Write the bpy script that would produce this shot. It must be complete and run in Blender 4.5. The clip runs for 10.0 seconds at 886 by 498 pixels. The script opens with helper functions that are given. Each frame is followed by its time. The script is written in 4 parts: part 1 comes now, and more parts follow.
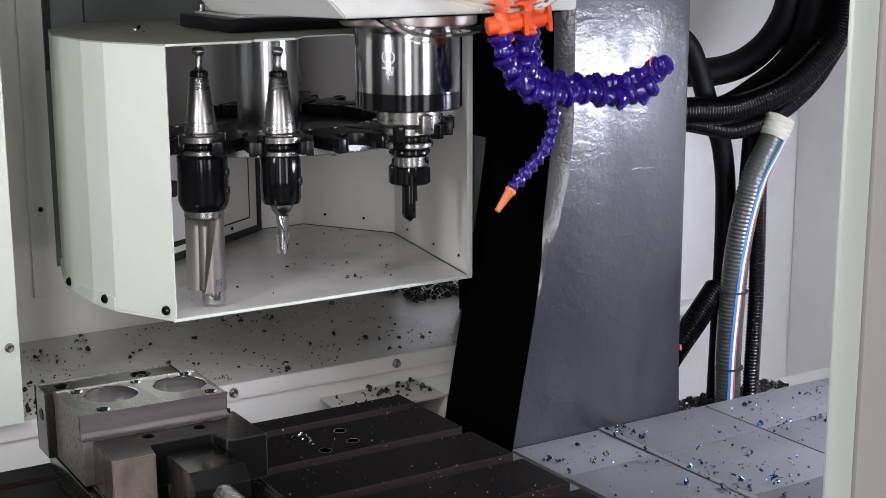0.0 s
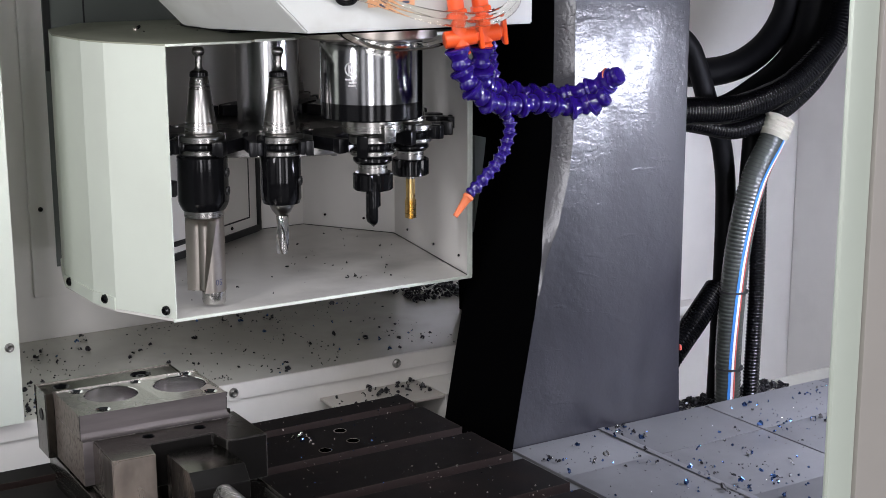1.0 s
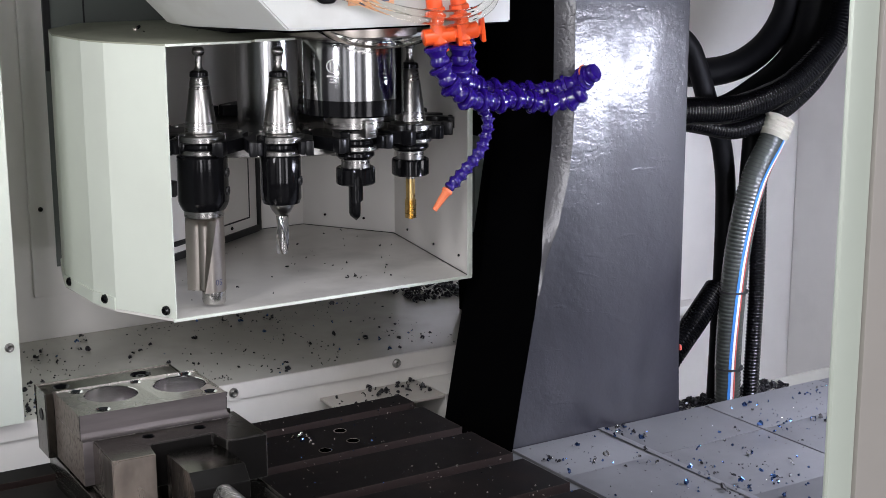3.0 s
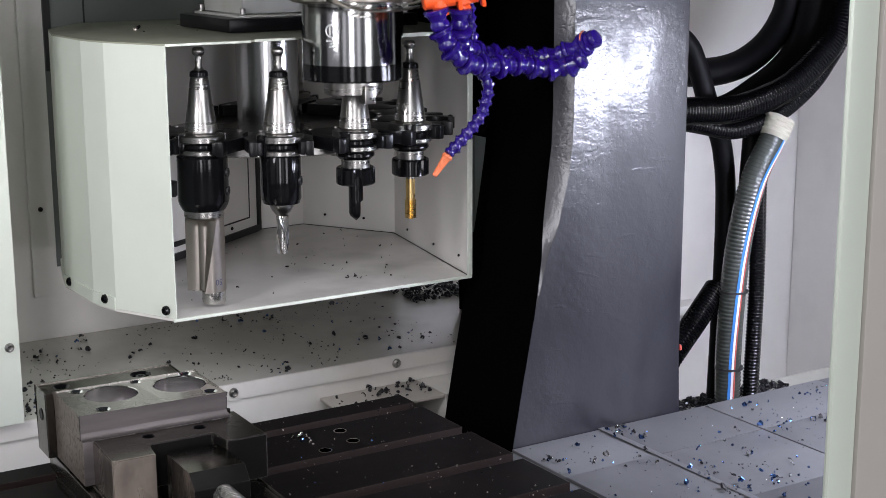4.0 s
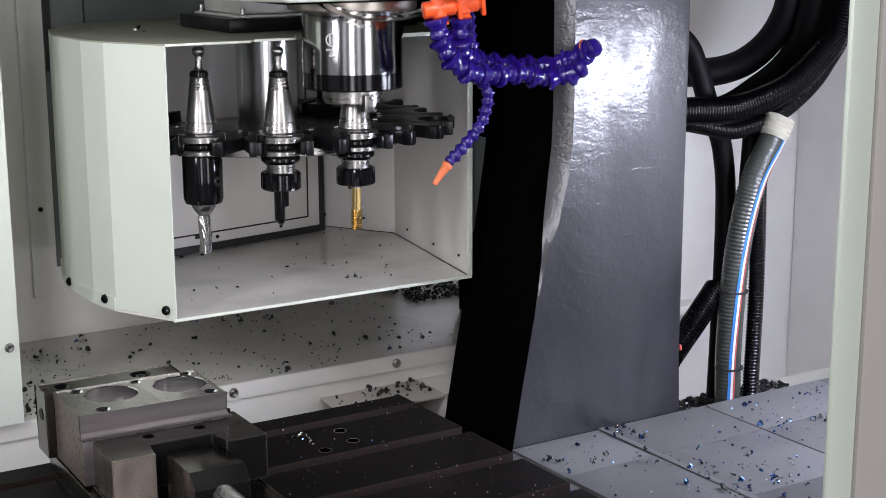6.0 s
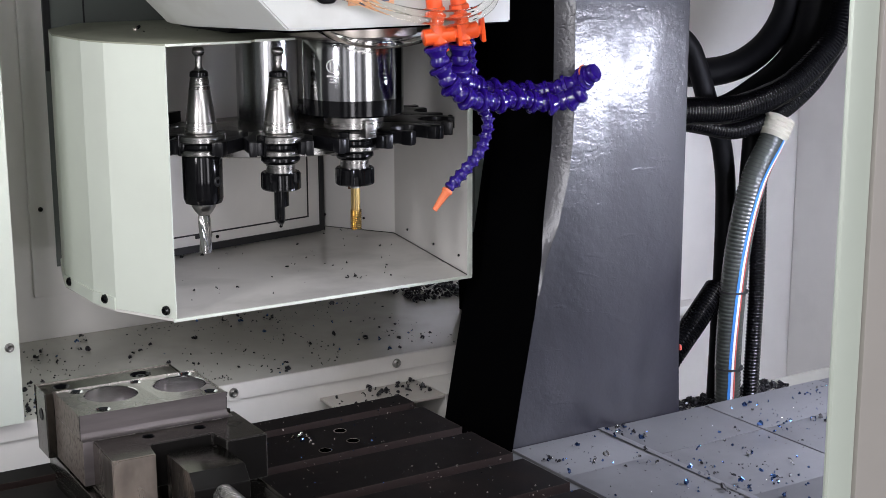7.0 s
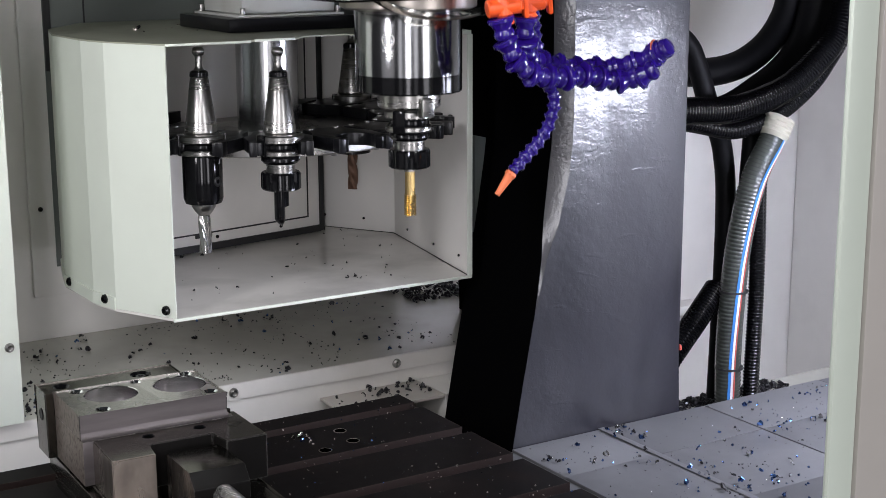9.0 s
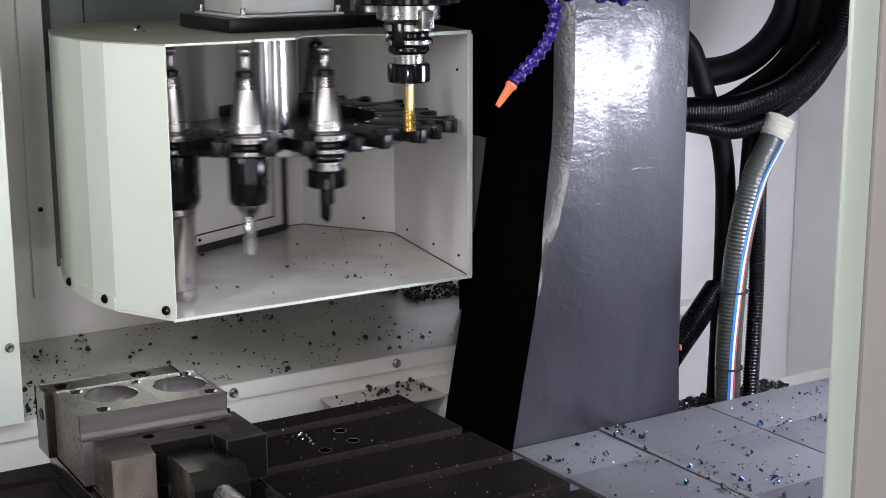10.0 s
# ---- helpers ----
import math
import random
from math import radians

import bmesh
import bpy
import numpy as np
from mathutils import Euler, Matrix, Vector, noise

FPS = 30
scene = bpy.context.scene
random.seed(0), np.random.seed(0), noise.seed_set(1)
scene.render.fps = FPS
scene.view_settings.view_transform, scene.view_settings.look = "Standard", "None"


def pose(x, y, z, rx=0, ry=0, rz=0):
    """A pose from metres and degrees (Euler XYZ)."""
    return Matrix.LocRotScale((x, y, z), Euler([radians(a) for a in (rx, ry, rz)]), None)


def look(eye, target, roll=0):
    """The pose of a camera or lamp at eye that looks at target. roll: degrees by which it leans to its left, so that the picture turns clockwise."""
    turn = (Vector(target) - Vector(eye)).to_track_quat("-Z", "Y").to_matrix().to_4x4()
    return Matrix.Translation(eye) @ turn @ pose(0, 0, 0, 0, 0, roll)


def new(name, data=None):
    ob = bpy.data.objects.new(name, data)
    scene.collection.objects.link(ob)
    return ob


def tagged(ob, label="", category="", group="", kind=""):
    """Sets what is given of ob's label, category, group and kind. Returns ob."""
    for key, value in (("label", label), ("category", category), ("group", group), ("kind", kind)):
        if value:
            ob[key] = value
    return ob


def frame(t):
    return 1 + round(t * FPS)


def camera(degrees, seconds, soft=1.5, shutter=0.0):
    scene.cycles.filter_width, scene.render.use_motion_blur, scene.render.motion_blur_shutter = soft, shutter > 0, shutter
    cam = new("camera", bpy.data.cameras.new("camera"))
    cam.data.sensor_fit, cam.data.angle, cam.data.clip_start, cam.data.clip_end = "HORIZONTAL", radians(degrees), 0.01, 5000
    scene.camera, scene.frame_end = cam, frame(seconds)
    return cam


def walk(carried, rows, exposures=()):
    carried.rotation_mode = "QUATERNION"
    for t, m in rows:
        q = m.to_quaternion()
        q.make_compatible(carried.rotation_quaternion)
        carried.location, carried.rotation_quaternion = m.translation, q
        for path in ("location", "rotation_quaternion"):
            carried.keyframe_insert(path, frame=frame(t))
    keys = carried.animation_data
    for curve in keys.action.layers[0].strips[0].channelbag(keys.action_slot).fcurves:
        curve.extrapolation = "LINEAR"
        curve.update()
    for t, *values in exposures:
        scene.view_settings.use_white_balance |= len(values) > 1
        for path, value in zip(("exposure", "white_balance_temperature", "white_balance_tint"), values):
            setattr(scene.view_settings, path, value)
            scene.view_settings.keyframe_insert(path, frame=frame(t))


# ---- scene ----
# z = 0 is the gauge plane of the tool tapers, the tool-change point is the origin.
# x runs along the table's slots, y from the operator's side to the back of the machine.
cam = camera(33.57, 10.0, soft=0.55, shutter=0.35)
EYE = (-0.9481, -1.7404, 0.2690)
AIM = (EYE[0] + 0.5184, EYE[1] + 0.8280, EYE[2] - 0.2139)
walk(cam, [(0.0, look(EYE, AIM, -0.18)), (10.0, look(EYE, AIM, -0.18))], exposures=[(0.0, -0.29), (10.0, -0.29)])

# ------------------------------------------------------------------ light
world = bpy.data.worlds.new("workshop_daylight")
scene.world = world
world.use_nodes = True
bg = world.node_tree.nodes["Background"]
bg.inputs[0].default_value = (0.80, 0.90, 1.0, 1)
bg.inputs[1].default_value = 0.022


def area_lamp(name, eye, target, sx, sy, watts, colour):
    d = bpy.data.lights.new(name, "AREA")
    d.shape, d.size, d.size_y, d.energy, d.color = "RECTANGLE", sx, sy, watts, colour
    ob = new(name, d)
    ob.matrix_world = look(eye, target)
    return ob


# the machine's own lamps inside the front and unseen stand-in lamps behind the operator
area_lamp("machine_lamp", (0.815, -0.640, 0.003), (0.685, -0.17, -0.269), 0.54, 0.13, 15, (0.79, 0.82, 1.0)).data.spread = math.radians(165)
area_lamp("machine_lamp", (-0.22, -0.72, 0.56), (-0.05, 0.2, -0.25), 0.55, 0.06, 4.1, (0.95, 0.95, 1.0))
area_lamp("machine_lamp", (-1.06, -0.46, 0.34), (-0.05, 0.1, -0.15), 0.14, 0.36, 6.5, (0.95, 0.94, 1.0))
# added area lamps, free in the hall, fill in light from the front
for x, y, w, wide in ((-4.3, -1.3, 10, 2.2), (-3.4, -3.2, 9, 0.55), (-2.4, -4.05, 92, 0.62), (-1.2, -4.5, 12, 0.6), (0.55, -4.7, 86, 0.9)):
    area_lamp("hall_fill_light", (x, y, 0.7), (-0.05, 0.1, 0.3), wide, 3.4, w, (0.945, 0.935, 1.0))



# ------------------------------------------------------------------ materials
def material(name, colour, rough=0.5, metal=0.0, vary=0.12, scale=30.0, bump=0.0, bump_scale=200.0, dirt=None,
             dirt_amount=0.0, dirt_scale=9.0, coat=0.0, stretch=(1, 1, 1), rough_vary=0.1, per_object=0.0):
    """A surface with colour change at two scales, fine relief and patches of dirt or wear."""
    m = bpy.data.materials.new(name)
    m.use_nodes = True
    nt = m.node_tree
    n, l = nt.nodes, nt.links
    b = n["Principled BSDF"]
    co = n.new("ShaderNodeTexCoord")
    mp = n.new("ShaderNodeMapping")
    mp.inputs["Scale"].default_value = stretch
    l.new(co.outputs["Object"], mp.inputs[0])
    big = n.new("ShaderNodeTexNoise")
    big.inputs["Scale"].default_value, big.inputs["Detail"].default_value = dirt_scale, 6
    fine = n.new("ShaderNodeTexNoise")
    fine.inputs["Scale"].default_value, fine.inputs["Detail"].default_value = scale, 8
    l.new(mp.outputs[0], big.inputs["Vector"])
    l.new(mp.outputs[0], fine.inputs["Vector"])
    ramp = n.new("ShaderNodeMix")
    ramp.data_type = "RGBA"
    lo = [max(0, c * (1 - vary)) for c in colour]
    hi = [min(1, c * (1 + vary)) for c in colour]
    ramp.inputs[6].default_value, ramp.inputs[7].default_value = (*lo, 1), (*hi, 1)
    l.new(fine.outputs[0], ramp.inputs[0])
    out = ramp.outputs[2]
    if dirt:
        edge = n.new("ShaderNodeMapRange")
        edge.inputs[1].default_value, edge.inputs[2].default_value = 0.5, 0.75
        edge.inputs[4].default_value = dirt_amount
        l.new(big.outputs[0], edge.inputs[0])
        mix = n.new("ShaderNodeMix")
        mix.data_type = "RGBA"
        mix.inputs[7].default_value = (*dirt, 1)
        l.new(edge.outputs[0], mix.inputs[0])
        l.new(out, mix.inputs[6])
        out = mix.outputs[2]
    if per_object:
        info = n.new("ShaderNodeObjectInfo")
        hsv = n.new("ShaderNodeHueSaturation")
        mr = n.new("ShaderNodeMapRange")
        mr.inputs[3].default_value, mr.inputs[4].default_value = 1 - per_object, 1 + per_object
        l.new(info.outputs["Random"], mr.inputs[0])
        l.new(mr.outputs[0], hsv.inputs["Value"])
        l.new(out, hsv.inputs["Color"])
        out = hsv.outputs[0]
    l.new(out, b.inputs["Base Color"])
    mr = n.new("ShaderNodeMapRange")
    mr.inputs[3].default_value, mr.inputs[4].default_value = max(0.02, rough - rough_vary), min(1, rough + rough_vary)
    l.new(big.outputs[0], mr.inputs[0])
    l.new(mr.outputs[0], b.inputs["Roughness"])
    b.inputs["Metallic"].default_value = metal
    b.inputs["Coat Weight"].default_value = coat
    b.inputs["Coat Roughness"].default_value = 0.08
    if bump:
        bn = n.new("ShaderNodeTexNoise")
        bn.inputs["Scale"].default_value, bn.inputs["Detail"].default_value = bump_scale, 5
        l.new(mp.outputs[0], bn.inputs["Vector"])
        bp = n.new("ShaderNodeBump")
        bp.inputs["Strength"].default_value, bp.inputs["Distance"].default_value = 1.0, bump
        l.new(bn.outputs[0], bp.inputs["Height"])
        l.new(bp.outputs[0], b.inputs["Normal"])
    return m


WHITE = material("pale_green_white_paint", (0.65, 0.69, 0.605), 0.38, vary=0.03, bump=0.00012, bump_scale=420, dirt=(0.5, 0.5, 0.44), dirt_amount=0.25, dirt_scale=5)
WALL = material("warm_grey_white_paint", (0.80, 0.775, 0.735), 0.40, vary=0.03, bump=0.00012, bump_scale=420, dirt=(0.42, 0.40, 0.36), dirt_amount=0.3, dirt_scale=4)
HEADPAINT = material("white_head_paint", (0.53, 0.535, 0.505), 0.35, vary=0.03, bump=0.00015, bump_scale=300, dirt=(0.30, 0.27, 0.22), dirt_amount=0.35, dirt_scale=14)
TRAY = material("tray_paint", (0.55, 0.54, 0.475), 0.22, vary=0.05, dirt=(0.33, 0.315, 0.285), dirt_amount=0.6, dirt_scale=7)
HOODFLOOR = material("oily_white_floor_paint", (0.70, 0.68, 0.635), 0.20, vary=0.05, dirt=(0.38, 0.36, 0.33), dirt_amount=0.6, dirt_scale=9)
FRAMEGREEN = material("pale_green_frame_paint", (0.60, 0.655, 0.56), 0.45, vary=0.03)
# the wall paint made darker: the skirt's shade is put into the colour
SKIRT = material("shaded_warm_white_paint", (0.60, 0.58, 0.54), 0.36, vary=0.04, dirt=(0.42, 0.40, 0.36), dirt_amount=0.5, dirt_scale=6)
PANELGREY = material("grey_beige_paint", (0.44, 0.41, 0.37), 0.5, vary=0.04)
# olive tone, about half as bright as the hood's side paint
OLIVE = material("dark_olive_white_paint", (0.32, 0.33, 0.25), 0.55, vary=0.12, scale=25, dirt=(0.24, 0.23, 0.18), dirt_amount=0.7, dirt_scale=12)
SCALE_SHADE = material("mill_scale_and_shade_steel", (0.13, 0.115, 0.115), 0.46, 0.8, vary=0.45, bump=0.00015, bump_scale=150, scale=40, stretch=(0.3, 1, 2), dirt=(0.09, 0.08, 0.075), dirt_amount=0.6, dirt_scale=30)
DARKGREY = material("grey_sheet", (0.13, 0.145, 0.13), 0.5, vary=0.1)
RUBBER = material("black_rubber", (0.012, 0.012, 0.013), 0.55, vary=0.2)
BLACKPLASTIC = material("black_plastic", (0.005, 0.005, 0.006), 0.30, vary=0.2, per_object=0.3)
BLACKPLASTIC.node_tree.nodes["Principled BSDF"].inputs["Specular IOR Level"].default_value = 0.28
CASTING = material("dark_hammered_casting_paint", (0.0048, 0.0040, 0.0090), 0.42, vary=0.3, scale=60, bump=0.0007, bump_scale=55, rough_vary=0.10, dirt_scale=9, coat=0.32)


def brushed_relief(mat):
    """Thick brushed paint over a rough casting: pits, ridges and dabs, rougher high up."""
    n, l = mat.node_tree.nodes, mat.node_tree.links
    b, old = n["Principled BSDF"], n["Bump"]
    co = n.new("ShaderNodeTexCoord")

    def noise(scale, detail, stretch=(1, 1, 1), distort=0.0):
        mp, t = n.new("ShaderNodeMapping"), n.new("ShaderNodeTexNoise")
        mp.inputs["Scale"].default_value = stretch
        l.new(co.outputs["Object"], mp.inputs[0])
        l.new(mp.outputs[0], t.inputs["Vector"])
        t.inputs["Scale"].default_value, t.inputs["Detail"].default_value, t.inputs["Distortion"].default_value = scale, detail, distort
        return t.outputs[0]

    def ranged(src, a, b2, c, d):
        m = n.new("ShaderNodeMapRange")
        for i, v in enumerate((a, b2, c, d)):
            m.inputs[i + 1].default_value = v
        l.new(src, m.inputs[0])
        return m.outputs[0]

    def math_node(op, a, b2):
        m = n.new("ShaderNodeMath")
        m.operation = op
        for i, v in enumerate((a, b2)):
            if isinstance(v, float):
                m.inputs[i].default_value = v
            else:
                l.new(v, m.inputs[i])
        return m.outputs[0]

    xyz = n.new("ShaderNodeSeparateXYZ")
    l.new(co.outputs["Object"], xyz.inputs[0])
    high = ranged(xyz.outputs["Z"], -0.22, 0.10, 0.55, 1.0)
    patchy = math_node("MULTIPLY", high, ranged(noise(14, 3), 0.35, 0.65, 0.25, 1.0))
    ridges = ranged(noise(120, 4, (1, 1, 1.2), 0.7), 0.30, 0.70, 0.0, 1.0)
    pits = ranged(noise(210, 2), 0.58, 0.72, 1.6, 0.0)
    dabs = math_node("MULTIPLY", ranged(noise(26, 4, (0.5, 1, 1.5), 0.8), 0.60, 0.68, 0.0, 1.0), 0.8)
    height = math_node("ADD", math_node("MULTIPLY", math_node("ADD", ridges, math_node("MULTIPLY", pits, 0.5)), patchy), dabs)
    bp = n.new("ShaderNodeBump")
    bp.inputs["Strength"].default_value, bp.inputs["Distance"].default_value = 1.0, 0.00024
    l.new(height, bp.inputs["Height"])
    l.new(old.outputs[0], bp.inputs["Normal"])
    l.new(bp.outputs[0], b.inputs["Normal"])
    l.new(bp.outputs[0], b.inputs["Coat Normal"])
    l.new(ranged(noise(11, 6, (1, 1, 0.35), 0.6), 0.35, 0.65, 0.40, 0.60), b.inputs["Roughness"])
    l.new(ranged(noise(16, 6, (1, 1, 0.30), 0.8), 0.38, 0.62, 0.08, 0.55), b.inputs["Coat Weight"])
    b.inputs["Coat Roughness"].default_value = 0.15
    b.inputs["Coat IOR"].default_value = 1.75
    b.inputs["Specular IOR Level"].default_value = 0.65


brushed_relief(CASTING)
# near-black without gloss
MATTBLACK = material("matt_near_black", (0.001, 0.001, 0.0013), 0.9, vary=0.3)
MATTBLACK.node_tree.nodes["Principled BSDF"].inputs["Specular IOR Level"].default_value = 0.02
STEEL = material("ground_steel", (0.32, 0.31, 0.295), 0.28, 1.0, vary=0.08, scale=120, stretch=(1, 1, 12), rough_vary=0.06)
CHROME = material("polished_spindle_steel", (0.34, 0.34, 0.345), 0.15, 1.0, vary=0.03, rough_vary=0.03)
HUBSTEEL = material("satin_hub_steel", (0.52, 0.52, 0.52), 0.22, 1.0, vary=0.05, rough_vary=0.05)
DULLSTEEL = material("dull_drill_steel", (0.37, 0.335, 0.30), 0.36, 1.0, vary=0.12, scale=80)
CARBIDE = material("bright_cutter", (0.50, 0.49, 0.47), 0.22, 1.0, vary=0.05)
OXIDE = material("black_oxide_steel", (0.004, 0.004, 0.0045), 0.12, 0.0, vary=0.3, scale=90, rough_vary=0.06)
OXIDE.node_tree.nodes["Principled BSDF"].inputs["Specular IOR Level"].default_value = 0.25
TIN = material("gold_coated_tap", (0.70, 0.50, 0.21), 0.28, 1.0, vary=0.1)
RUSTBIT = material("brown_worn_cutter", (0.16, 0.09, 0.06), 0.55, 0.5, vary=0.3, scale=150)
TABLE = material("dark_cast_iron", (0.0075, 0.0064, 0.0062), 0.55, 0.0, vary=0.35, scale=70, bump=0.00008, bump_scale=500, dirt=(0.020, 0.014, 0.0125), dirt_amount=0.5, dirt_scale=12)
TABLE.node_tree.nodes["Principled BSDF"].inputs["Specular IOR Level"].default_value = 0.06
RUSTEDGE = material("rust_brown_slot_wall", (0.021, 0.0115, 0.0095), 0.6, 0.3, vary=0.35, scale=60)
COVER = material("brushed_cover_steel", (0.165, 0.165, 0.173), 0.52, 0.3, vary=0.07, scale=60, dirt=(0.125, 0.123, 0.132), dirt_amount=0.6, dirt_scale=8, per_object=0.25, bump=0.00008, bump_scale=600)
JAW = material("dark_vise_steel", (0.105, 0.097, 0.083), 0.23, 1.0, rough_vary=0.13, vary=0.35, scale=45, dirt=(0.10, 0.09, 0.08), dirt_amount=0.6, dirt_scale=20)


def bright_edges(mat, width, colour):
    """Brighter colour along the corners: painted edge highlights as well as rubbed metal."""
    n, l = mat.node_tree.nodes, mat.node_tree.links
    b = n["Principled BSDF"]
    bev, geo, dot = n.new("ShaderNodeBevel"), n.new("ShaderNodeNewGeometry"), n.new("ShaderNodeVectorMath")
    bev.samples, bev.inputs["Radius"].default_value, dot.operation = 4, width, "DOT_PRODUCT"
    l.new(bev.outputs[0], dot.inputs[0])
    l.new(geo.outputs["True Normal"], dot.inputs[1])
    edge = n.new("ShaderNodeMapRange")
    edge.inputs[1].default_value, edge.inputs[2].default_value = 0.985, 0.93
    edge.inputs[3].default_value, edge.inputs[4].default_value = 0.0, 0.6
    l.new(dot.outputs["Value"], edge.inputs[0])
    mix = n.new("ShaderNodeMix")
    mix.data_type = "RGBA"
    mix.inputs[7].default_value = (*colour, 1)
    l.new(edge.outputs[0], mix.inputs[0])
    l.new(b.inputs["Base Color"].links[0].from_socket, mix.inputs[6])
    l.new(mix.outputs[2], b.inputs["Base Color"])


bright_edges(TABLE, 0.0020, (0.105, 0.078, 0.070))
bright_edges(JAW, 0.0018, (0.42, 0.40, 0.37))
# lighter and darker copies of the vise steel, for painted lit and shaded faces
JAWLIT = material("lit_greasy_steel", (0.21, 0.18, 0.155), 0.28, 0.85, vary=0.25, scale=70, stretch=(1, 3, 0.5), dirt=(0.035, 0.028, 0.024), dirt_amount=0.9, dirt_scale=16)
JAWSHADE = material("shaded_vise_steel", (0.007, 0.0065, 0.006), 0.36, 0.0, vary=0.4, scale=60, rough_vary=0.1)
JAWSHADE.node_tree.nodes["Principled BSDF"].inputs["Specular IOR Level"].default_value = 0.06
bright_edges(JAWSHADE, 0.0008, (0.17, 0.16, 0.15))
PART = material("milled_steel", (0.33, 0.317, 0.30), 0.27, 0.9, vary=0.12, scale=50, dirt=(0.25, 0.22, 0.2), dirt_amount=0.5, dirt_scale=25)


def milled_zone(mat, edge_x, slant, gain):
    """One end of the block was faced again, so it is brighter past a straight cutter line."""
    n, l = mat.node_tree.nodes, mat.node_tree.links
    b = n["Principled BSDF"]
    co, xyz, step, lift = n.new("ShaderNodeTexCoord"), n.new("ShaderNodeSeparateXYZ"), n.new("ShaderNodeMath"), n.new("ShaderNodeMapRange")
    l.new(co.outputs["Object"], xyz.inputs[0])
    step.operation = "MULTIPLY_ADD"
    step.inputs[1].default_value = slant
    l.new(xyz.outputs["Y"], step.inputs[0])
    l.new(xyz.outputs["X"], step.inputs[2])
    lift.inputs[1].default_value, lift.inputs[2].default_value = edge_x, edge_x + 0.0008
    lift.inputs[3].default_value, lift.inputs[4].default_value = 1.0, gain
    l.new(step.outputs[0], lift.inputs[0])
    hsv = n.new("ShaderNodeHueSaturation")
    l.new(lift.outputs[0], hsv.inputs["Value"])
    l.new(b.inputs["Base Color"].links[0].from_socket, hsv.inputs["Color"])
    l.new(hsv.outputs[0], b.inputs["Base Color"])


milled_zone(PART, 0.004, 0.12, 1.4)


def cutter_arcs(mat):
    """Fine overlapping rings that the face mill left."""
    n, l = mat.node_tree.nodes, mat.node_tree.links
    co, mp, wave, bp = n.new("ShaderNodeTexCoord"), n.new("ShaderNodeMapping"), n.new("ShaderNodeTexWave"), n.new("ShaderNodeBump")
    mp.inputs["Location"].default_value = (-0.01, 0.09, 0.0)
    wave.wave_type, wave.rings_direction = "RINGS", "Z"
    wave.inputs["Scale"].default_value, wave.inputs["Distortion"].default_value, wave.inputs["Detail"].default_value = 130, 1.2, 3
    bp.inputs["Strength"].default_value, bp.inputs["Distance"].default_value = 0.5, 0.00004
    l.new(co.outputs["Object"], mp.inputs[0])
    l.new(mp.outputs[0], wave.inputs["Vector"])
    l.new(wave.outputs["Fac"], bp.inputs["Height"])
    l.new(bp.outputs[0], n["Principled BSDF"].inputs["Normal"])


cutter_arcs(PART)
ROUGHSAW = material("rusty_sawn_steel", (0.22, 0.185, 0.16), 0.5, 0.6, vary=0.4, scale=160, bump=0.0002, bump_scale=350, dirt=(0.07, 0.05, 0.04), dirt_amount=1.0, dirt_scale=170)
BORE = material("bright_bore", (0.88, 0.88, 0.88), 0.07, 1.0, vary=0.08, scale=60, stretch=(1, 1, 14), bump=0.0002, bump_scale=40)
BLUE = material("blue_hose_plastic", (0.018, 0.0045, 0.155), 0.17, vary=0.12, coat=0.25, per_object=0.15)
ORANGE = material("orange_plastic", (0.80, 0.090, 0.013), 0.32, vary=0.06, coat=0.2)
ORANGEDULL = material("dull_orange_nozzle", (0.80, 0.20, 0.08), 0.5, vary=0.08)
BLACKHOSE = material("black_conduit", (0.0025, 0.0025, 0.003), 0.2, vary=0.2)
BLACKHOSE.node_tree.nodes["Principled BSDF"].inputs["Specular IOR Level"].default_value = 0.5
SLEEVE = material("matt_black_sleeve", (0.0025, 0.0025, 0.003), 0.55, vary=0.3, scale=60, bump=0.0004, bump_scale=90)
SLEEVE.node_tree.nodes["Principled BSDF"].inputs["Specular IOR Level"].default_value = 0.15
GREYHOSE = material("grey_green_wire_hose", (0.070, 0.078, 0.068), 0.2, vary=0.15, coat=0.3)
WIRE = material("hose_wire_rib", (0.016, 0.018, 0.016), 0.35, vary=0.2, coat=0.3)
BLUELINE = material("blue_stripe", (0.04, 0.22, 0.62), 0.4)
WHITELINE = material("white_stripe", (0.80, 0.80, 0.80), 0.4)
REDLINE = material("red_stripe", (0.55, 0.09, 0.07), 0.4)
CHIPDARK = material("dark_steel_chips", (0.016, 0.015, 0.018), 0.32, 0.3, vary=0.4)
CHIPBLUE = material("blued_steel_chips", (0.10, 0.19, 0.44), 0.16, 1.0, vary=0.5, scale=400)
PALE = material("pale_tape", (0.47, 0.45, 0.36), 0.5, vary=0.06)
TAG = material("orange_cream_tag", (0.80, 0.42, 0.22), 0.45)
INK = material("blue_ink", (0.07, 0.075, 0.13), 0.6)
ETCH = material("etched_grey", (0.50, 0.50, 0.50), 0.45, 0.6)
CONCRETE = material("hall_concrete", (0.16, 0.16, 0.16), 0.6, vary=0.1)
HALLWALL = material("hall_wall_paint", (0.22, 0.22, 0.23), 0.8, vary=0.05)

CLEAR = bpy.data.materials.new("clear_tube")
CLEAR.use_nodes = True
_b = CLEAR.node_tree.nodes["Principled BSDF"]
_b.inputs["Base Color"].default_value = (0.98, 0.96, 0.90, 1)
_b.inputs["Roughness"].default_value = 0.12
_b.inputs["Transmission Weight"].default_value = 1.0
_b.inputs["IOR"].default_value = 1.25


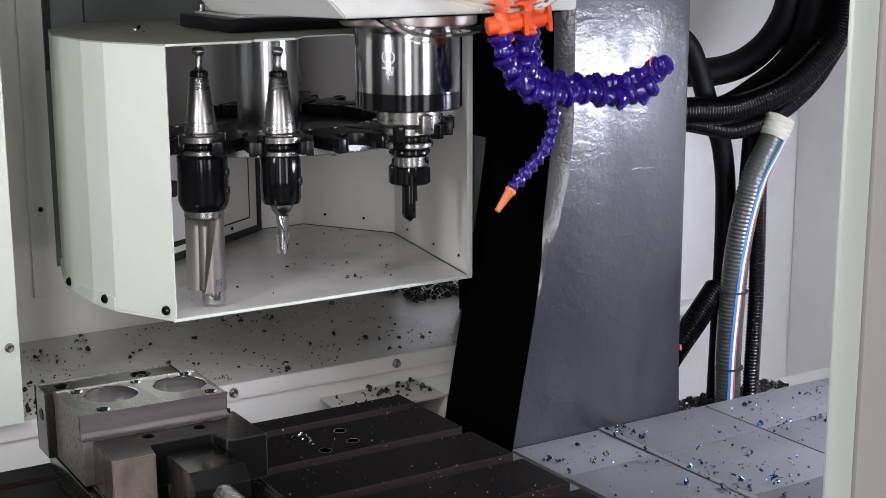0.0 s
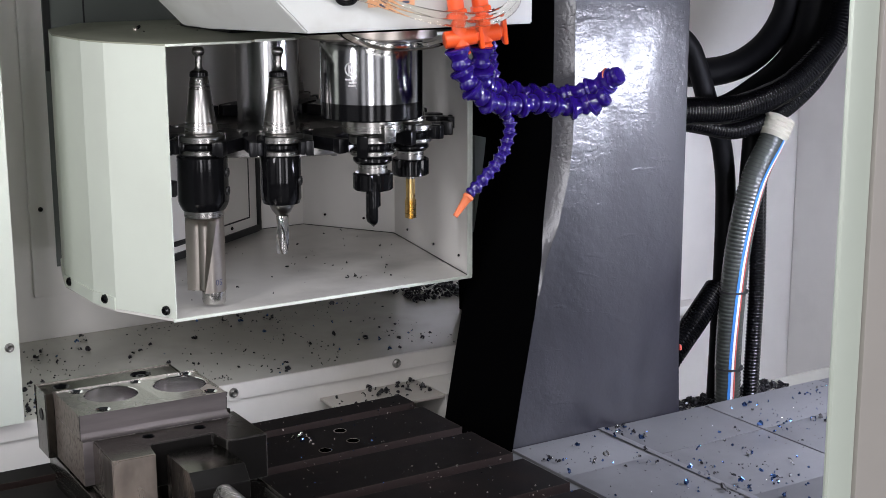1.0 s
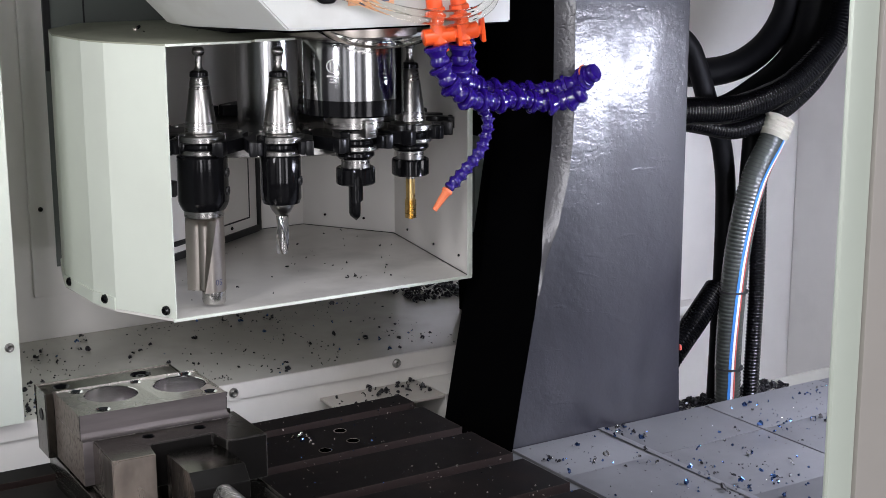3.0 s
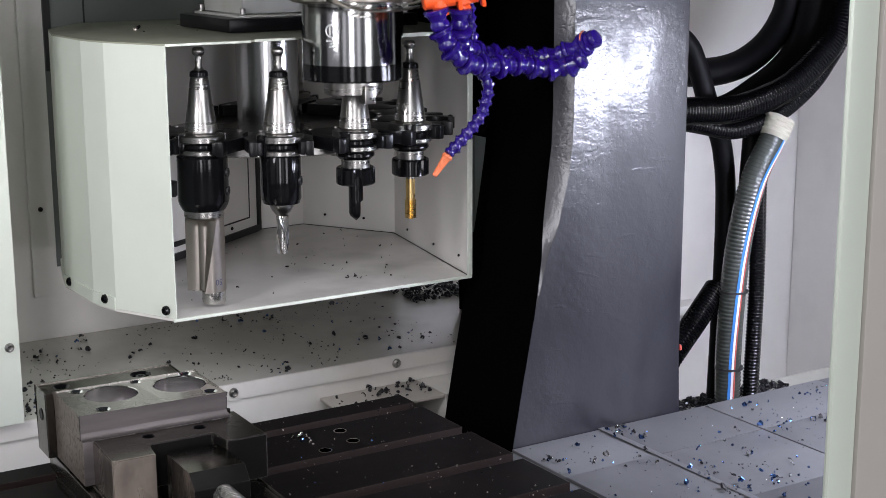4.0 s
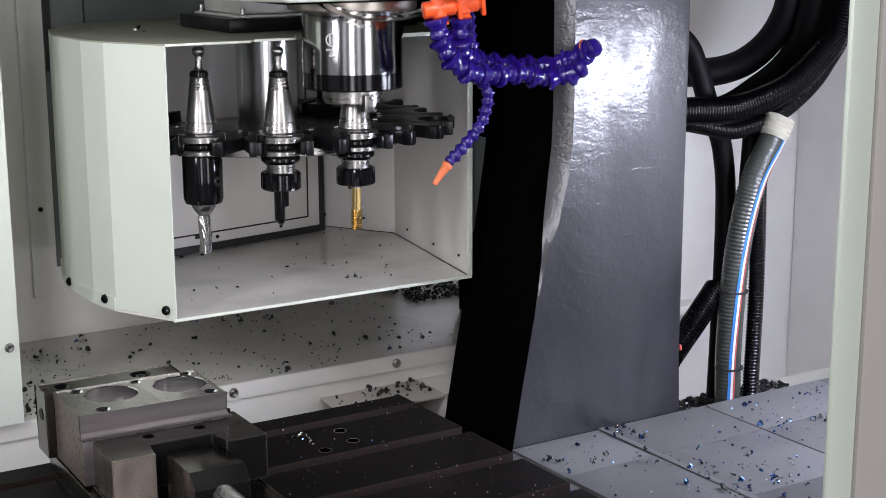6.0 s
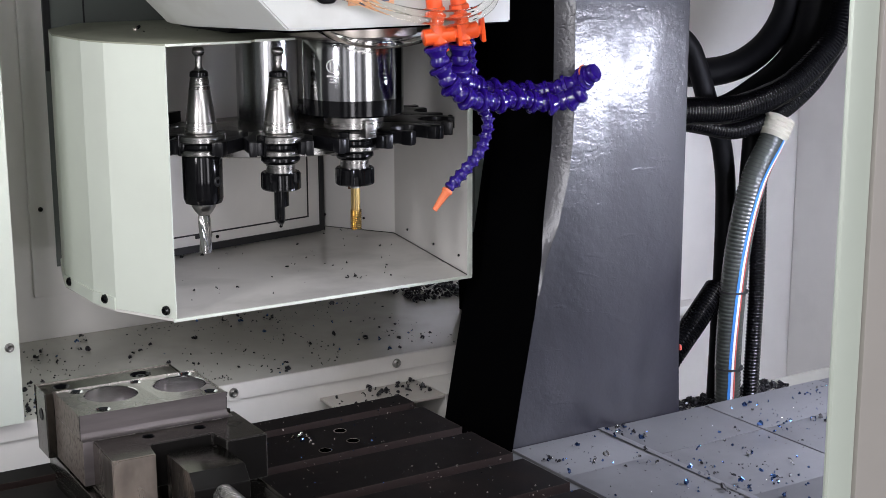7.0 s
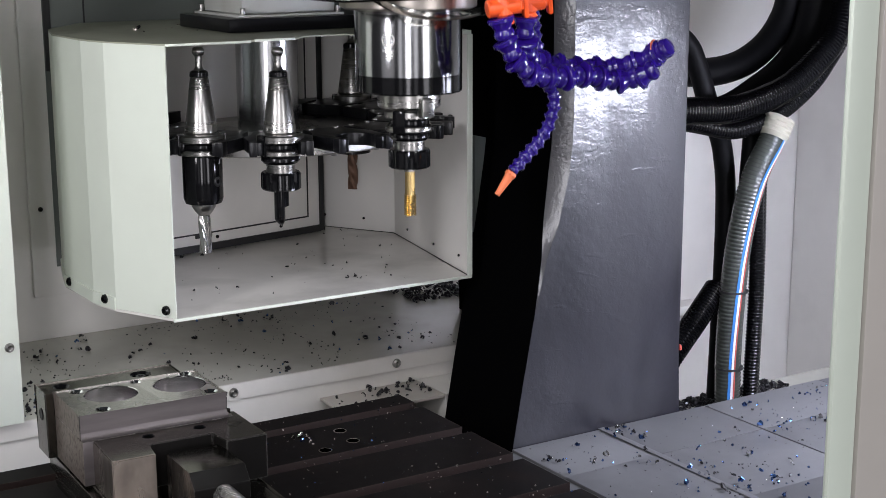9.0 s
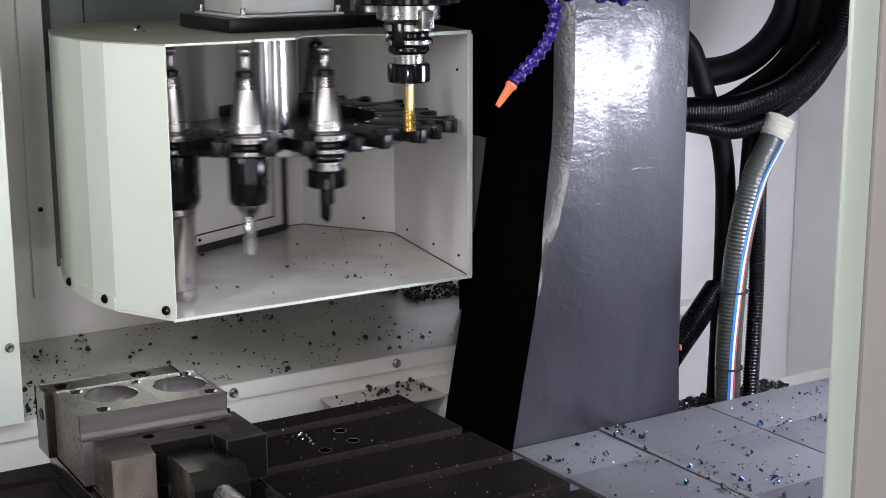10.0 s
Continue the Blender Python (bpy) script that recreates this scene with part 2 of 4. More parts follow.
# ------------------------------------------------------------------ mesh helpers
def to_mesh(name, bm, mat, smooth=35):
    bmesh.ops.recalc_face_normals(bm, faces=bm.faces)
    me = bpy.data.meshes.new(name)
    bm.to_mesh(me)
    bm.free()
    for m in mat if isinstance(mat, (list, tuple)) else [mat]:
        me.materials.append(m)
    for p in me.polygons:
        p.use_smooth = True
    me.set_sharp_from_angle(angle=radians(smooth))
    return me


def part(name, bm, mat, parent=None, label="", smooth=35, m=None):
    ob = new(name, to_mesh(name, bm, mat, smooth))
    if parent is not None:
        ob.parent = parent
    if m is not None:
        ob.matrix_local = m
    if label:
        tagged(ob, label)
    return ob


def thing(name, x=0, y=0, z=0, label="", category="", group="", kind=""):
    e = new(name)
    e.empty_display_size = 0.05
    e.matrix_world = pose(x, y, z)
    return tagged(e, label, category, group, kind)


def box(bm, x0, x1, y0, y1, z0, z1, bevel=0.0, seg=2, mi=0):
    """Adds a box with rounded edges."""
    tmp = bmesh.new()
    bmesh.ops.create_cube(tmp, size=1)
    for v in tmp.verts:
        v.co = Vector(((x0 + x1) / 2 + v.co.x * (x1 - x0), (y0 + y1) / 2 + v.co.y * (y1 - y0), (z0 + z1) / 2 + v.co.z * (z1 - z0)))
    if bevel:
        bmesh.ops.bevel(tmp, geom=tmp.edges[:], offset=bevel, segments=seg, affect="EDGES", profile=0.6)
    join(bm, tmp, mi=mi)
    return bm


def join(bm, tmp, m=None, mi=0):
    if m is not None:
        tmp.transform(m)
    index = {}
    for v in tmp.verts:
        index[v] = bm.verts.new(v.co)
    for f in tmp.faces:
        try:
            g = bm.faces.new([index[v] for v in f.verts])
            g.material_index = mi or f.material_index
        except ValueError:
            pass
    tmp.free()
    return bm


def lathe(profile, n=40, bm=None, mi=0):
    """A solid of revolution round z from (radius, height) pairs, top to bottom or bottom to top."""
    bm = bm or bmesh.new()
    rings = []
    for r, z in profile:
        if r < 1e-6:
            rings.append([bm.verts.new((0, 0, z))])
        else:
            rings.append([bm.verts.new((r * math.cos(2 * math.pi * i / n), r * math.sin(2 * math.pi * i / n), z)) for i in range(n)])
    for a, b in zip(rings, rings[1:]):
        for i in range(n):
            j = (i + 1) % n
            q = [a[i % len(a)], a[j % len(a)], b[j % len(b)], b[i % len(b)]]
            q = [v for k, v in enumerate(q) if v not in q[:k]]
            if len(q) > 2:
                bm.faces.new(q).material_index = mi
    for ring in (rings[0], rings[-1]):
        if len(ring) > 2:
            bm.faces.new(ring).material_index = mi
    return bm


def prism(poly, z0, z1, bm=None, bevel=0.0, mi=0, axis="z"):
    """A polygon raised from z0 to z1; axis x: the polygon lies in (y, z); axis y: in (x, z)."""
    tmp = bmesh.new()
    turn = {"z": lambda a, b, c: (a, b, c), "x": lambda a, b, c: (c, a, b), "y": lambda a, b, c: (a, c, b)}[axis]
    lo = [tmp.verts.new(turn(a, b, z0)) for a, b in poly]
    hi = [tmp.verts.new(turn(a, b, z1)) for a, b in poly]
    tmp.faces.new(lo), tmp.faces.new(hi)
    for i in range(len(poly)):
        j = (i + 1) % len(poly)
        tmp.faces.new((lo[i], lo[j], hi[j], hi[i]))
    bmesh.ops.recalc_face_normals(tmp, faces=tmp.faces)
    if bevel:
        bmesh.ops.bevel(tmp, geom=tmp.edges[:], offset=bevel, segments=2, affect="EDGES", profile=0.6)
    bm = bm or bmesh.new()
    return join(bm, tmp, mi=mi)


def slab_with_holes(poly, z0, z1, holes, bm=None, bevel=0.0012):
    """A plate whose top has round blind holes: (x, y, radius, depth, countersink). Hole walls take material 1."""
    bm = bm or bmesh.new()
    edges = []
    top = [bm.verts.new((a, b, z1)) for a, b in poly]
    low = [bm.verts.new((a, b, z0)) for a, b in poly]
    for i in range(len(poly)):
        j = (i + 1) % len(poly)
        edges.append(bm.edges.new((top[i], top[j])))
        bm.faces.new((top[i], top[j], low[j], low[i]))
    bm.faces.new(low)
    for x, y, r, depth, sink in holes:
        n = 40 if r > 0.012 else 20

        def ring(rr, z):
            return [bm.verts.new((x + rr * math.cos(2 * math.pi * i / n), y + rr * math.sin(2 * math.pi * i / n), z)) for i in range(n)]
        rings = [ring(r + sink, z1), ring(r, z1 - max(sink, 0.0005)), ring(r, z1 - depth)]
        for i in range(n):
            edges.append(bm.edges.new((rings[0][i], rings[0][(i + 1) % n])))
        for a, b in zip(rings, rings[1:]):
            for i in range(n):
                j = (i + 1) % n
                bm.faces.new((a[i], a[j], b[j], b[i])).material_index = 1
        bm.faces.new(rings[-1]).material_index = 2
    rim = edges[:len(poly)]
    bmesh.ops.triangle_fill(bm, edges=edges, use_beauty=True)
    uprights = [e for v in top for e in v.link_edges if e.other_vert(v) in low]
    bmesh.ops.bevel(bm, geom=rim + uprights, offset=bevel, segments=2, affect="EDGES")
    return bm


def spline(points, steps=10):
    """A smooth line through the points (Catmull-Rom)."""
    p = [Vector(a) for a in points]
    p = [p[0] * 2 - p[1]] + p + [p[-1] * 2 - p[-2]]
    out = []
    for a, b, c, d in zip(p, p[1:], p[2:], p[3:]):
        for i in range(steps):
            t = i / steps
            out.append(0.5 * (2 * b + (c - a) * t + (2 * a - 5 * b + 4 * c - d) * t * t + (3 * b - a - 3 * c + d) * t ** 3))
    out.append(p[-2].copy())
    return out


def evenly(line, step):
    """Points and directions at even steps along a line."""
    out, need = [], 0.0
    for a, b in zip(line, line[1:]):
        d = (b - a).length
        s = need
        while s < d:
            out.append((a.lerp(b, s / d), (b - a).normalized()))
            s += step
        need = s - d
    return out


def sweep(line, radius, n=14, bm=None, mi=0, closed_ends=True):
    """A round bar along the line; radius may be a function of the index."""
    bm = bm or bmesh.new()
    side = None
    rings = []
    for i, p in enumerate(line):
        d = (line[min(i + 1, len(line) - 1)] - line[max(i - 1, 0)]).normalized()
        if side is None:
            side = d.orthogonal().normalized()
        side = (side - d * side.dot(d)).normalized()
        up = d.cross(side)
        r = radius(i) if callable(radius) else radius
        rings.append([bm.verts.new(p + (side * math.cos(2 * math.pi * k / n) + up * math.sin(2 * math.pi * k / n)) * r) for k in range(n)])
    for a, b in zip(rings, rings[1:]):
        for k in range(n):
            bm.faces.new((a[k], a[(k + 1) % n], b[(k + 1) % n], b[k])).material_index = mi
    if closed_ends:
        bm.faces.new(rings[0]).material_index = mi
        bm.faces.new(rings[-1]).material_index = mi
    return bm


def corrugated(points, radius, pitch=0.0050, n=16, depth=0.08):
    """A ribbed conduit: the radius swings between rib and groove."""
    line = [p for p, _ in evenly(spline(points, 24), pitch / 4)]
    wave = (1.0, 1.0 - depth * 0.3, 1.0 - depth, 1.0 - depth * 0.3)
    return sweep(line, lambda i: radius * wave[i % 4], n)


def along(p, d):
    """A pose at p whose z axis points along d."""
    return Matrix.Translation(p) @ d.to_track_quat("Z", "Y").to_matrix().to_4x4()


def screw(name, place, normal, parent, r=0.006, mat=None):
    """A button-head socket screw."""
    bm = lathe([(r * 0.42, 0.0012), (r * 0.42, r * 0.55), (r * 0.62, r * 0.62), (r * 0.92, r * 0.36), (r, 0.0), (r, -0.001)], 20)
    return part(name, bm, mat or STEEL, parent, m=along(Vector(place), Vector(normal)))


# ------------------------------------------------------------------ the machine's shell
BACK = 0.57


def wall_piece(name, x0, x1, y0, y1, z0, z1, mat, bevel=0.0, label="", category="wall"):
    ob = part(name, box(bmesh.new(), x0, x1, y0, y1, z0, z1, bevel), mat)
    return tagged(ob, label, category, kind="structure")


wall_back = wall_piece("wall_back", -0.70, 1.46, BACK, BACK + 0.03, -1.2, 0.75, WALL, label="warm white painted sheet metal back wall")
wall_piece("wall_right", 1.42, 1.45, -0.75, BACK - 0.003, -1.2, 0.75, WALL, label="warm white painted sheet metal side wall")
wall_piece("wall_left", -0.74, -0.71, 0.16, BACK, -1.2, 0.75, WHITE, label="white painted sheet metal side wall")

part("wall_ledge", box(bmesh.new(), 0.70, 1.158, BACK - 0.045, BACK - 0.0005, -0.530, -0.511, 0.002), WALL, wall_back, "white sheet metal ledge")

# recessed door frame of the cabinet behind the magazine
part("door_frame", box(bmesh.new(), -0.286, -0.130, BACK - 0.010, BACK - 0.0005, -0.315, 0.75, 0.004), WALL, wall_back)
part("door_gap", box(bmesh.new(), -0.247, 0.30, BACK - 0.013, BACK - 0.011, -0.266, 0.75), DARKGREY, wall_back, "dark grey opening behind the frame")
part("panel_joint", box(bmesh.new(), -0.182, -0.1795, BACK - 0.0145, BACK - 0.0132, -0.266, 0.75), RUBBER, wall_back)
part("edge_seal", box(bmesh.new(), -0.247, -0.236, BACK - 0.018, BACK - 0.0135, 0.05, 0.75), RUBBER, wall_back, "black rubber edge seal")
screw("screw", (-0.268, BACK - 0.0105, -0.17), (0, -1, 0), wall_back, 0.004, OXIDE)

# corner pillar
pillar = thing("wall_pillar", label="white painted sheet metal corner pillar with a button screw", category="pillar", kind="structure")
part("pillar_sheet", box(bmesh.new(), -0.706, -0.424, 0.165, 0.172, -0.385, 0.75, 0.002), WHITE, pillar)
part("pillar_return", box(bmesh.new(), -0.706, -0.426, 0.1725, BACK - 0.002, -0.385, 0.75, 0.002), WHITE, pillar)
screw("screw", (-0.438, 0.165, -0.277), (0, -1, 0), pillar, 0.0065)
screw("screw", (-0.438, 0.165, 0.010), (0, -1, 0), pillar, 0.0065)

# chip shelf below the magazine, with its front flange
shelf = thing("chip_shelf", label="white painted sheet metal chip shelf with dark swarf", category="shelf", kind="structure")
part("shelf_plate", box(bmesh.new(), -0.705, 0.60, 0.182, BACK - 0.001, -0.391, -0.387, 0.0015), TRAY, shelf)
part("flange", box(bmesh.new(), -0.705, 0.60, 0.178, 0.1815, -0.412, -0.387, 0.001), SKIRT, shelf)
part("lower_skirt", box(bmesh.new(), -0.705, 0.60, 0.184, 0.190, -0.75, -0.4125, 0.001), SKIRT, shelf)
# grey paint on the ledge stands for the shade under the hood
part("lower_ledge", box(bmesh.new(), 0.033, 0.205, 0.095, 0.1835, -0.440, -0.435, 0.001), PANELGREY, shelf, "ledge below the flange, greyed for its shade")
part("ledge_side", box(bmesh.new(), 0.2055, 0.60, 0.095, 0.1835, -0.75, -0.4345, 0.002), SKIRT, shelf)
for x in (-0.112, 0.166):
    screw("screw", (x, 0.178, -0.4), (0, -1, 0), shelf, 0.0075)

# floor pan
wall_piece("floor_pan", -0.705, 1.415, -0.74, BACK - 0.002, -0.80, -0.78, TRAY, label="grey painted sheet metal floor pan", category="floor")
wall_piece("rear_base", 0.30, 1.41, -0.09, 0.20, -0.76, -0.575, TRAY, label="painted base behind the column with dark swarf", category="base")

# ------------------------------------------------------------------ front door frame, close to the lens
post = thing("door_post", label="pale green painted door post of the enclosure", category="door frame", kind="structure")
POSTY = -0.74

part("post_strip", box(bmesh.new(), 0.137, 0.1738, POSTY - 0.008, POSTY, -0.80, 0.75, 0.004), FRAMEGREEN, post)
part("front_panel", box(bmesh.new(), 0.1742, 1.415, POSTY - 0.012, POSTY + 0.030, -0.80, 0.75, 0.003), PANELGREY, post, "grey beige front panel beside the post")
# added out of view: dark so that little light bounces onto the column
part("unseen_skin", box(bmesh.new(), 0.18, 1.41, POSTY + 0.0305, POSTY + 0.034, -0.78, 0.74), DARKGREY, post, "unseen dark skin added to cut bounce light")

# ------------------------------------------------------------------ telescopic way covers
cover = thing("way_cover", label="brushed steel telescopic way cover strewn with chips", category="way cover", kind="structure")
rows_y = ((-0.107, -0.236), (-0.236, -0.420), (-0.420, -0.735))
cols_x = ((0.190, 0.349), (0.352, 0.552), (0.555, 0.80), (0.803, 1.41))
for i, (a, b) in enumerate(cols_x):
    for j, (d, c) in enumerate(rows_y):
        top = -0.460 + 0.0004 * ((i + 2 * j) % 3)
        part("cover_plate", box(bmesh.new(), a, b, c + 0.0008, d, top - 0.006, top, 0.0003), COVER, cover)
part("cover_edge", box(bmesh.new(), 0.168, 0.1895, -0.735, -0.107, -0.472, -0.463, 0.002), COVER, cover)
# added black filler for the dark gap at the table's end
part("gap_filler", box(bmesh.new(), 0.109, 0.1675, -0.735, -0.107, -0.60, -0.474, 0.002), MATTBLACK, cover, "black filler added in the gap between table and cover")
part("wiper", box(bmesh.new(), 0.3450, 0.3550, -0.735, -0.107, -0.4585, -0.4575, 0.0003), COVER, cover, "dull steel strip across the cover")
part("cover_back", box(bmesh.new(), 0.16, 1.41, -0.1065, -0.1035, -0.62, -0.468, 0.001), COVER, cover)

# ------------------------------------------------------------------ the column
column = thing("column", label="black painted iron column with glossy uneven paint", category="machine column")
levels = ((0.75, 0.268), (0.02, 0.269), (-0.03, 0.267), (-0.07, 0.262), (-0.14, 0.251), (-0.19, 0.2425), (-0.267, 0.229), (-0.37, 0.209), (-0.62, 0.164))
bm = bmesh.new()
rings = []
for z, xl in levels:
    c = 1.0 if z > -0.10 else (0.75 if z > -0.16 else (0.25 if z > -0.2 else 0.02))
    sec = [(xl, 0.076), (xl, -0.105 + 0.0175 * c), (xl + 0.001, -0.105 + 0.0162 * c), (xl + 0.0240 * c, -0.1048), (xl + 0.0280 * c, -0.105), (0.493, -0.105), (0.503, -0.101), (0.507, -0.09), (0.507, 0.076)]
    if z < -0.4:
        sec = [(x + (0.012 if x > 0.4 else 0), y) for x, y in sec]
    rings.append([bm.verts.new((x, y, z)) for x, y in sec])
for a, b in zip(rings, rings[1:]):
    for i in range(len(a)):
        j = (i + 1) % len(a)
        # the left face takes the near-black material, the others the casting paint
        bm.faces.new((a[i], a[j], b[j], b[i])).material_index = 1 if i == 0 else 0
bm.faces.new(rings[0]), bm.faces.new(rings[-1])
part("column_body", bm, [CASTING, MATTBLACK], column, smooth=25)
# added dark sheet in the gap where the back wall lies in shade
part("shade_sheet", box(bmesh.new(), 0.36, 0.497, 0.25, 0.338, -0.225, -0.0455, 0.002), DARKGREY, column, "dark sheet added for the shade on the wall")
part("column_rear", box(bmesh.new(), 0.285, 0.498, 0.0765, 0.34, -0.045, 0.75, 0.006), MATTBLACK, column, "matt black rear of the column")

part("paint_fleck", box(bmesh.new(), 0.5042, 0.5079, -0.1020, -0.098, -0.364, -0.355, 0.0010), REDLINE, column, "small red paint fleck")
# added black block: darkens the shelf corner and stops light from the right
part("light_stop", box(bmesh.new(), 0.405, 0.497, 0.0785, 0.37, -0.779, -0.2255, 0.004), MATTBLACK, column, "black block added behind the column to stop lamp light")

# ------------------------------------------------------------------ the T-slot table
TOP = -0.41
table = thing("worktable", label="dark cast iron milling table with T-slots", category="machine table")
profile = [(0.064, TOP - 0.09), (0.064, TOP)]
for a, b in ((0.022, -0.001), (-0.107, -0.130), (-0.231, -0.254), (-0.356, -0.379)):
    profile += [(a, TOP), (a, TOP - 0.014), (a + 0.007, TOP - 0.014), (a + 0.007, TOP - 0.028), (b - 0.007, TOP - 0.028), (b - 0.007, TOP - 0.014), (b, TOP - 0.014), (b, TOP)]
profile += [(-0.46, TOP), (-0.46, TOP - 0.09)]
bm = prism(profile, -0.70, 0.105, axis="x")
for f in bm.faces:
    f.normal_update()
    c = f.calc_center_median()
    if abs(f.normal.y) > 0.9 and TOP - 0.016 < c.z < TOP - 0.004 and abs(f.normal.x) < 0.1:
        f.material_index = 1
part("table_top", bm, [TABLE, RUSTEDGE], table, smooth=20)
for x, y in ((-0.046, -0.030), (-0.05, -0.075), (-0.099, -0.088)):
    # flat black discs paint the dark inside of the bolt holes
    part("bolt_hole_disc", lathe([(0.0080, 0.0003), (0.0, 0.0003), ], 20), MATTBLACK, table, "black disc drawn for a threaded hole", m=pose(x, y, TOP))
    part("hole_rim", lathe([(0.0080, 0.0002), (0.0084, 0.0006), (0.0092, 0.0002)], 24), DULLSTEEL, table, "worn bright rim", m=pose(x, y, TOP))
part("saddle", box(bmesh.new(), -0.69, 0.08, -0.42, 0.03, -0.775, TOP - 0.0905, 0.004), CASTING, table)

# ------------------------------------------------------------------ vise and workpiece
vise = thing("machine_vise", -0.36, -0.12, TOP, "dark steel machine vise clamped on the table", "vise")
vise.matrix_world = pose(-0.36, -0.12, TOP, 0, 0, -2.0)
# the vise's own space: x along its jaws, y across
part("vise_bed", box(bmesh.new(), -0.085, 0.085, -0.36, 0.10, 0.0, 0.015, 0.003), JAW, vise)
for x0, x1 in ((-0.085, -0.034), (0.056, 0.085)):
    part("bed_rail", box(bmesh.new(), x0, x1, -0.36, 0.0465, 0.0152, 0.055, 0.002), JAW, vise)
part("bed_block", box(bmesh.new(), -0.0335, 0.0555, -0.1, 0.0465, 0.0152, 0.055, 0.002), JAW, vise)
part("bed_block", box(bmesh.new(), -0.085, 0.085, 0.047, 0.10, 0.0152, 0.055, 0.002), JAW, vise)
part("guide_rail", box(bmesh.new(), -0.094, -0.0855, -0.36, 0.085, 0.030, 0.052, 0.002), JAW, vise)
part("guide_rail", box(bmesh.new(), 0.0855, 0.094, -0.36, 0.085, 0.030, 0.052, 0.002), JAW, vise)
bm = slab_with_holes([(-0.104, 0.047), (0.068, 0.047), (0.068, 0.093), (-0.104, 0.093)], 0.0555, 0.135, [(-0.078, 0.072, 0.0075, 0.012, 0.003), (0.022, 0.072, 0.0105, 0.012, 0.003)])
# hole walls and floors are black, their shade put into the colour
part("fixed_jaw", bm, [JAW, OXIDE, RUBBER], vise)
part("jaw_bolt", lathe([(0.003, 0.006), (0.004, 0.010), (0.006, 0.010), (0.007, 0.006), (0.007, 0.0)], 18), OXIDE, vise, m=pose(0.022, 0.072, 0.123))
# shallow black disc drawn for the hole's dark inside
part("end_hole", lathe([(0.0075, 0.0006), (0.0065, 0.001), (0.006, 0.0001), (0, 0.0001)], 18), RUBBER, vise, m=along(Vector((-0.104, 0.070, 0.105)), Vector((-1, 0, 0))))
# moving jaw with its pocket for the screw block
poly = [(-0.082, -0.046), (0.098, -0.046), (0.100, -0.142), (0.050, -0.142), (0.046, -0.108), (-0.030, -0.108), (-0.034, -0.142), (-0.084, -0.142)]
bm = slab_with_holes(poly, 0.056, 0.1085, [(-0.022, -0.082, 0.0065, 0.014, 0.0012), (0.040, -0.082, 0.0065, 0.014, 0.0012)])
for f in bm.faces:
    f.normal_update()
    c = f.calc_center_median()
    # left and front-left faces painted lit, pocket and right front painted in shade
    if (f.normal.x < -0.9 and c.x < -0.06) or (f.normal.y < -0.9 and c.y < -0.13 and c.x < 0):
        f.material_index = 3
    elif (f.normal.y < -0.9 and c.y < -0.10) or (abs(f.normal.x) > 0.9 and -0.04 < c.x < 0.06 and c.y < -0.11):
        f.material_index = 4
part("moving_jaw", bm, [JAW, OXIDE, RUBBER, JAWLIT, JAWSHADE], vise)
part("jaw_plate", box(bmesh.new(), -0.080, 0.094, -0.0455, -0.040, 0.056, 0.1115, 0.0015), JAW, vise)
bm = prism([(-0.205, 0.0156), (-0.205, 0.082), (-0.190, 0.098), (-0.118, 0.098), (-0.118, 0.0156)], -0.014, 0.052, bevel=0.002, axis="x")
for f in bm.faces:
    f.normal_update()
    # lit colour on the block's left, shade colour on its other upright faces
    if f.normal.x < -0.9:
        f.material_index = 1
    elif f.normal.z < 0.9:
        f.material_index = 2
part("screw_block", bm, [JAW, JAWLIT, JAWSHADE], vise)
line = [Vector((0.020, -0.205 - 0.0006 * i, 0.071)) for i in range(260)]
part("lead_screw", sweep(line, lambda i: 0.0125 if i % 8 < 4 else 0.0105, 20), STEEL, vise, "bright steel thread of the vise")

work = tagged(new("workpiece"), "milled steel block with two round bores held in the vise", "workpiece")
work.matrix_world = pose(-0.36, -0.12, TOP + 0.075, 0, 0, -2.0)
holes = [(-0.036, 0.008, 0.0315, 0.024, 0.0008), (0.048, 0.003, 0.0315, 0.024, 0.0008), (-0.070, 0.036, 0.0062, 0.016, 0.0026), (-0.062, -0.044, 0.0062, 0.016, 0.0026),
         (0.068, 0.037, 0.0062, 0.016, 0.0026), (0.070, -0.043, 0.0062, 0.016, 0.0026), (0.004, 0.038, 0.005, 0.016, 0.0022)]
bm = slab_with_holes([(-0.094, -0.0585), (0.084, -0.0585), (0.084, 0.0465), (-0.094, 0.0465)], 0.0342, 0.062, holes)
for f in bm.faces:
    f.normal_update()
    c = f.calc_center_median()
    if abs(f.normal.x) > 0.9 and c.x < -0.09:
        f.material_index = 3
    if abs(f.normal.y) > 0.9 and c.y < -0.056:
        f.material_index = 4
# bore floors take the dark scale steel too, as the shade inside the bores
part("upper_block", bm, [PART, BORE, SCALE_SHADE, ROUGHSAW, SCALE_SHADE], work, smooth=30)
cove = [(-0.0586, 0.034), (-0.0586, 0.0418)] + [(-0.0666 + 0.008 * math.cos(a * 0.314), 0.0418 - 0.0078 * math.sin(a * 0.314)) for a in range(1, 5)] + [(-0.0655, 0.034)]
bm = prism(cove, -0.0938, 0.0842, axis="x")
for f in bm.faces:
    f.normal_update()
    f.material_index = 1 if f.normal.x < -0.9 else 0
part("cove", bm, [SCALE_SHADE, ROUGHSAW], work, "dark filleted step of the block")
bm = box(bmesh.new(), -0.094, 0.090, -0.0665, 0.0465, -0.019, 0.0338, 0.001)
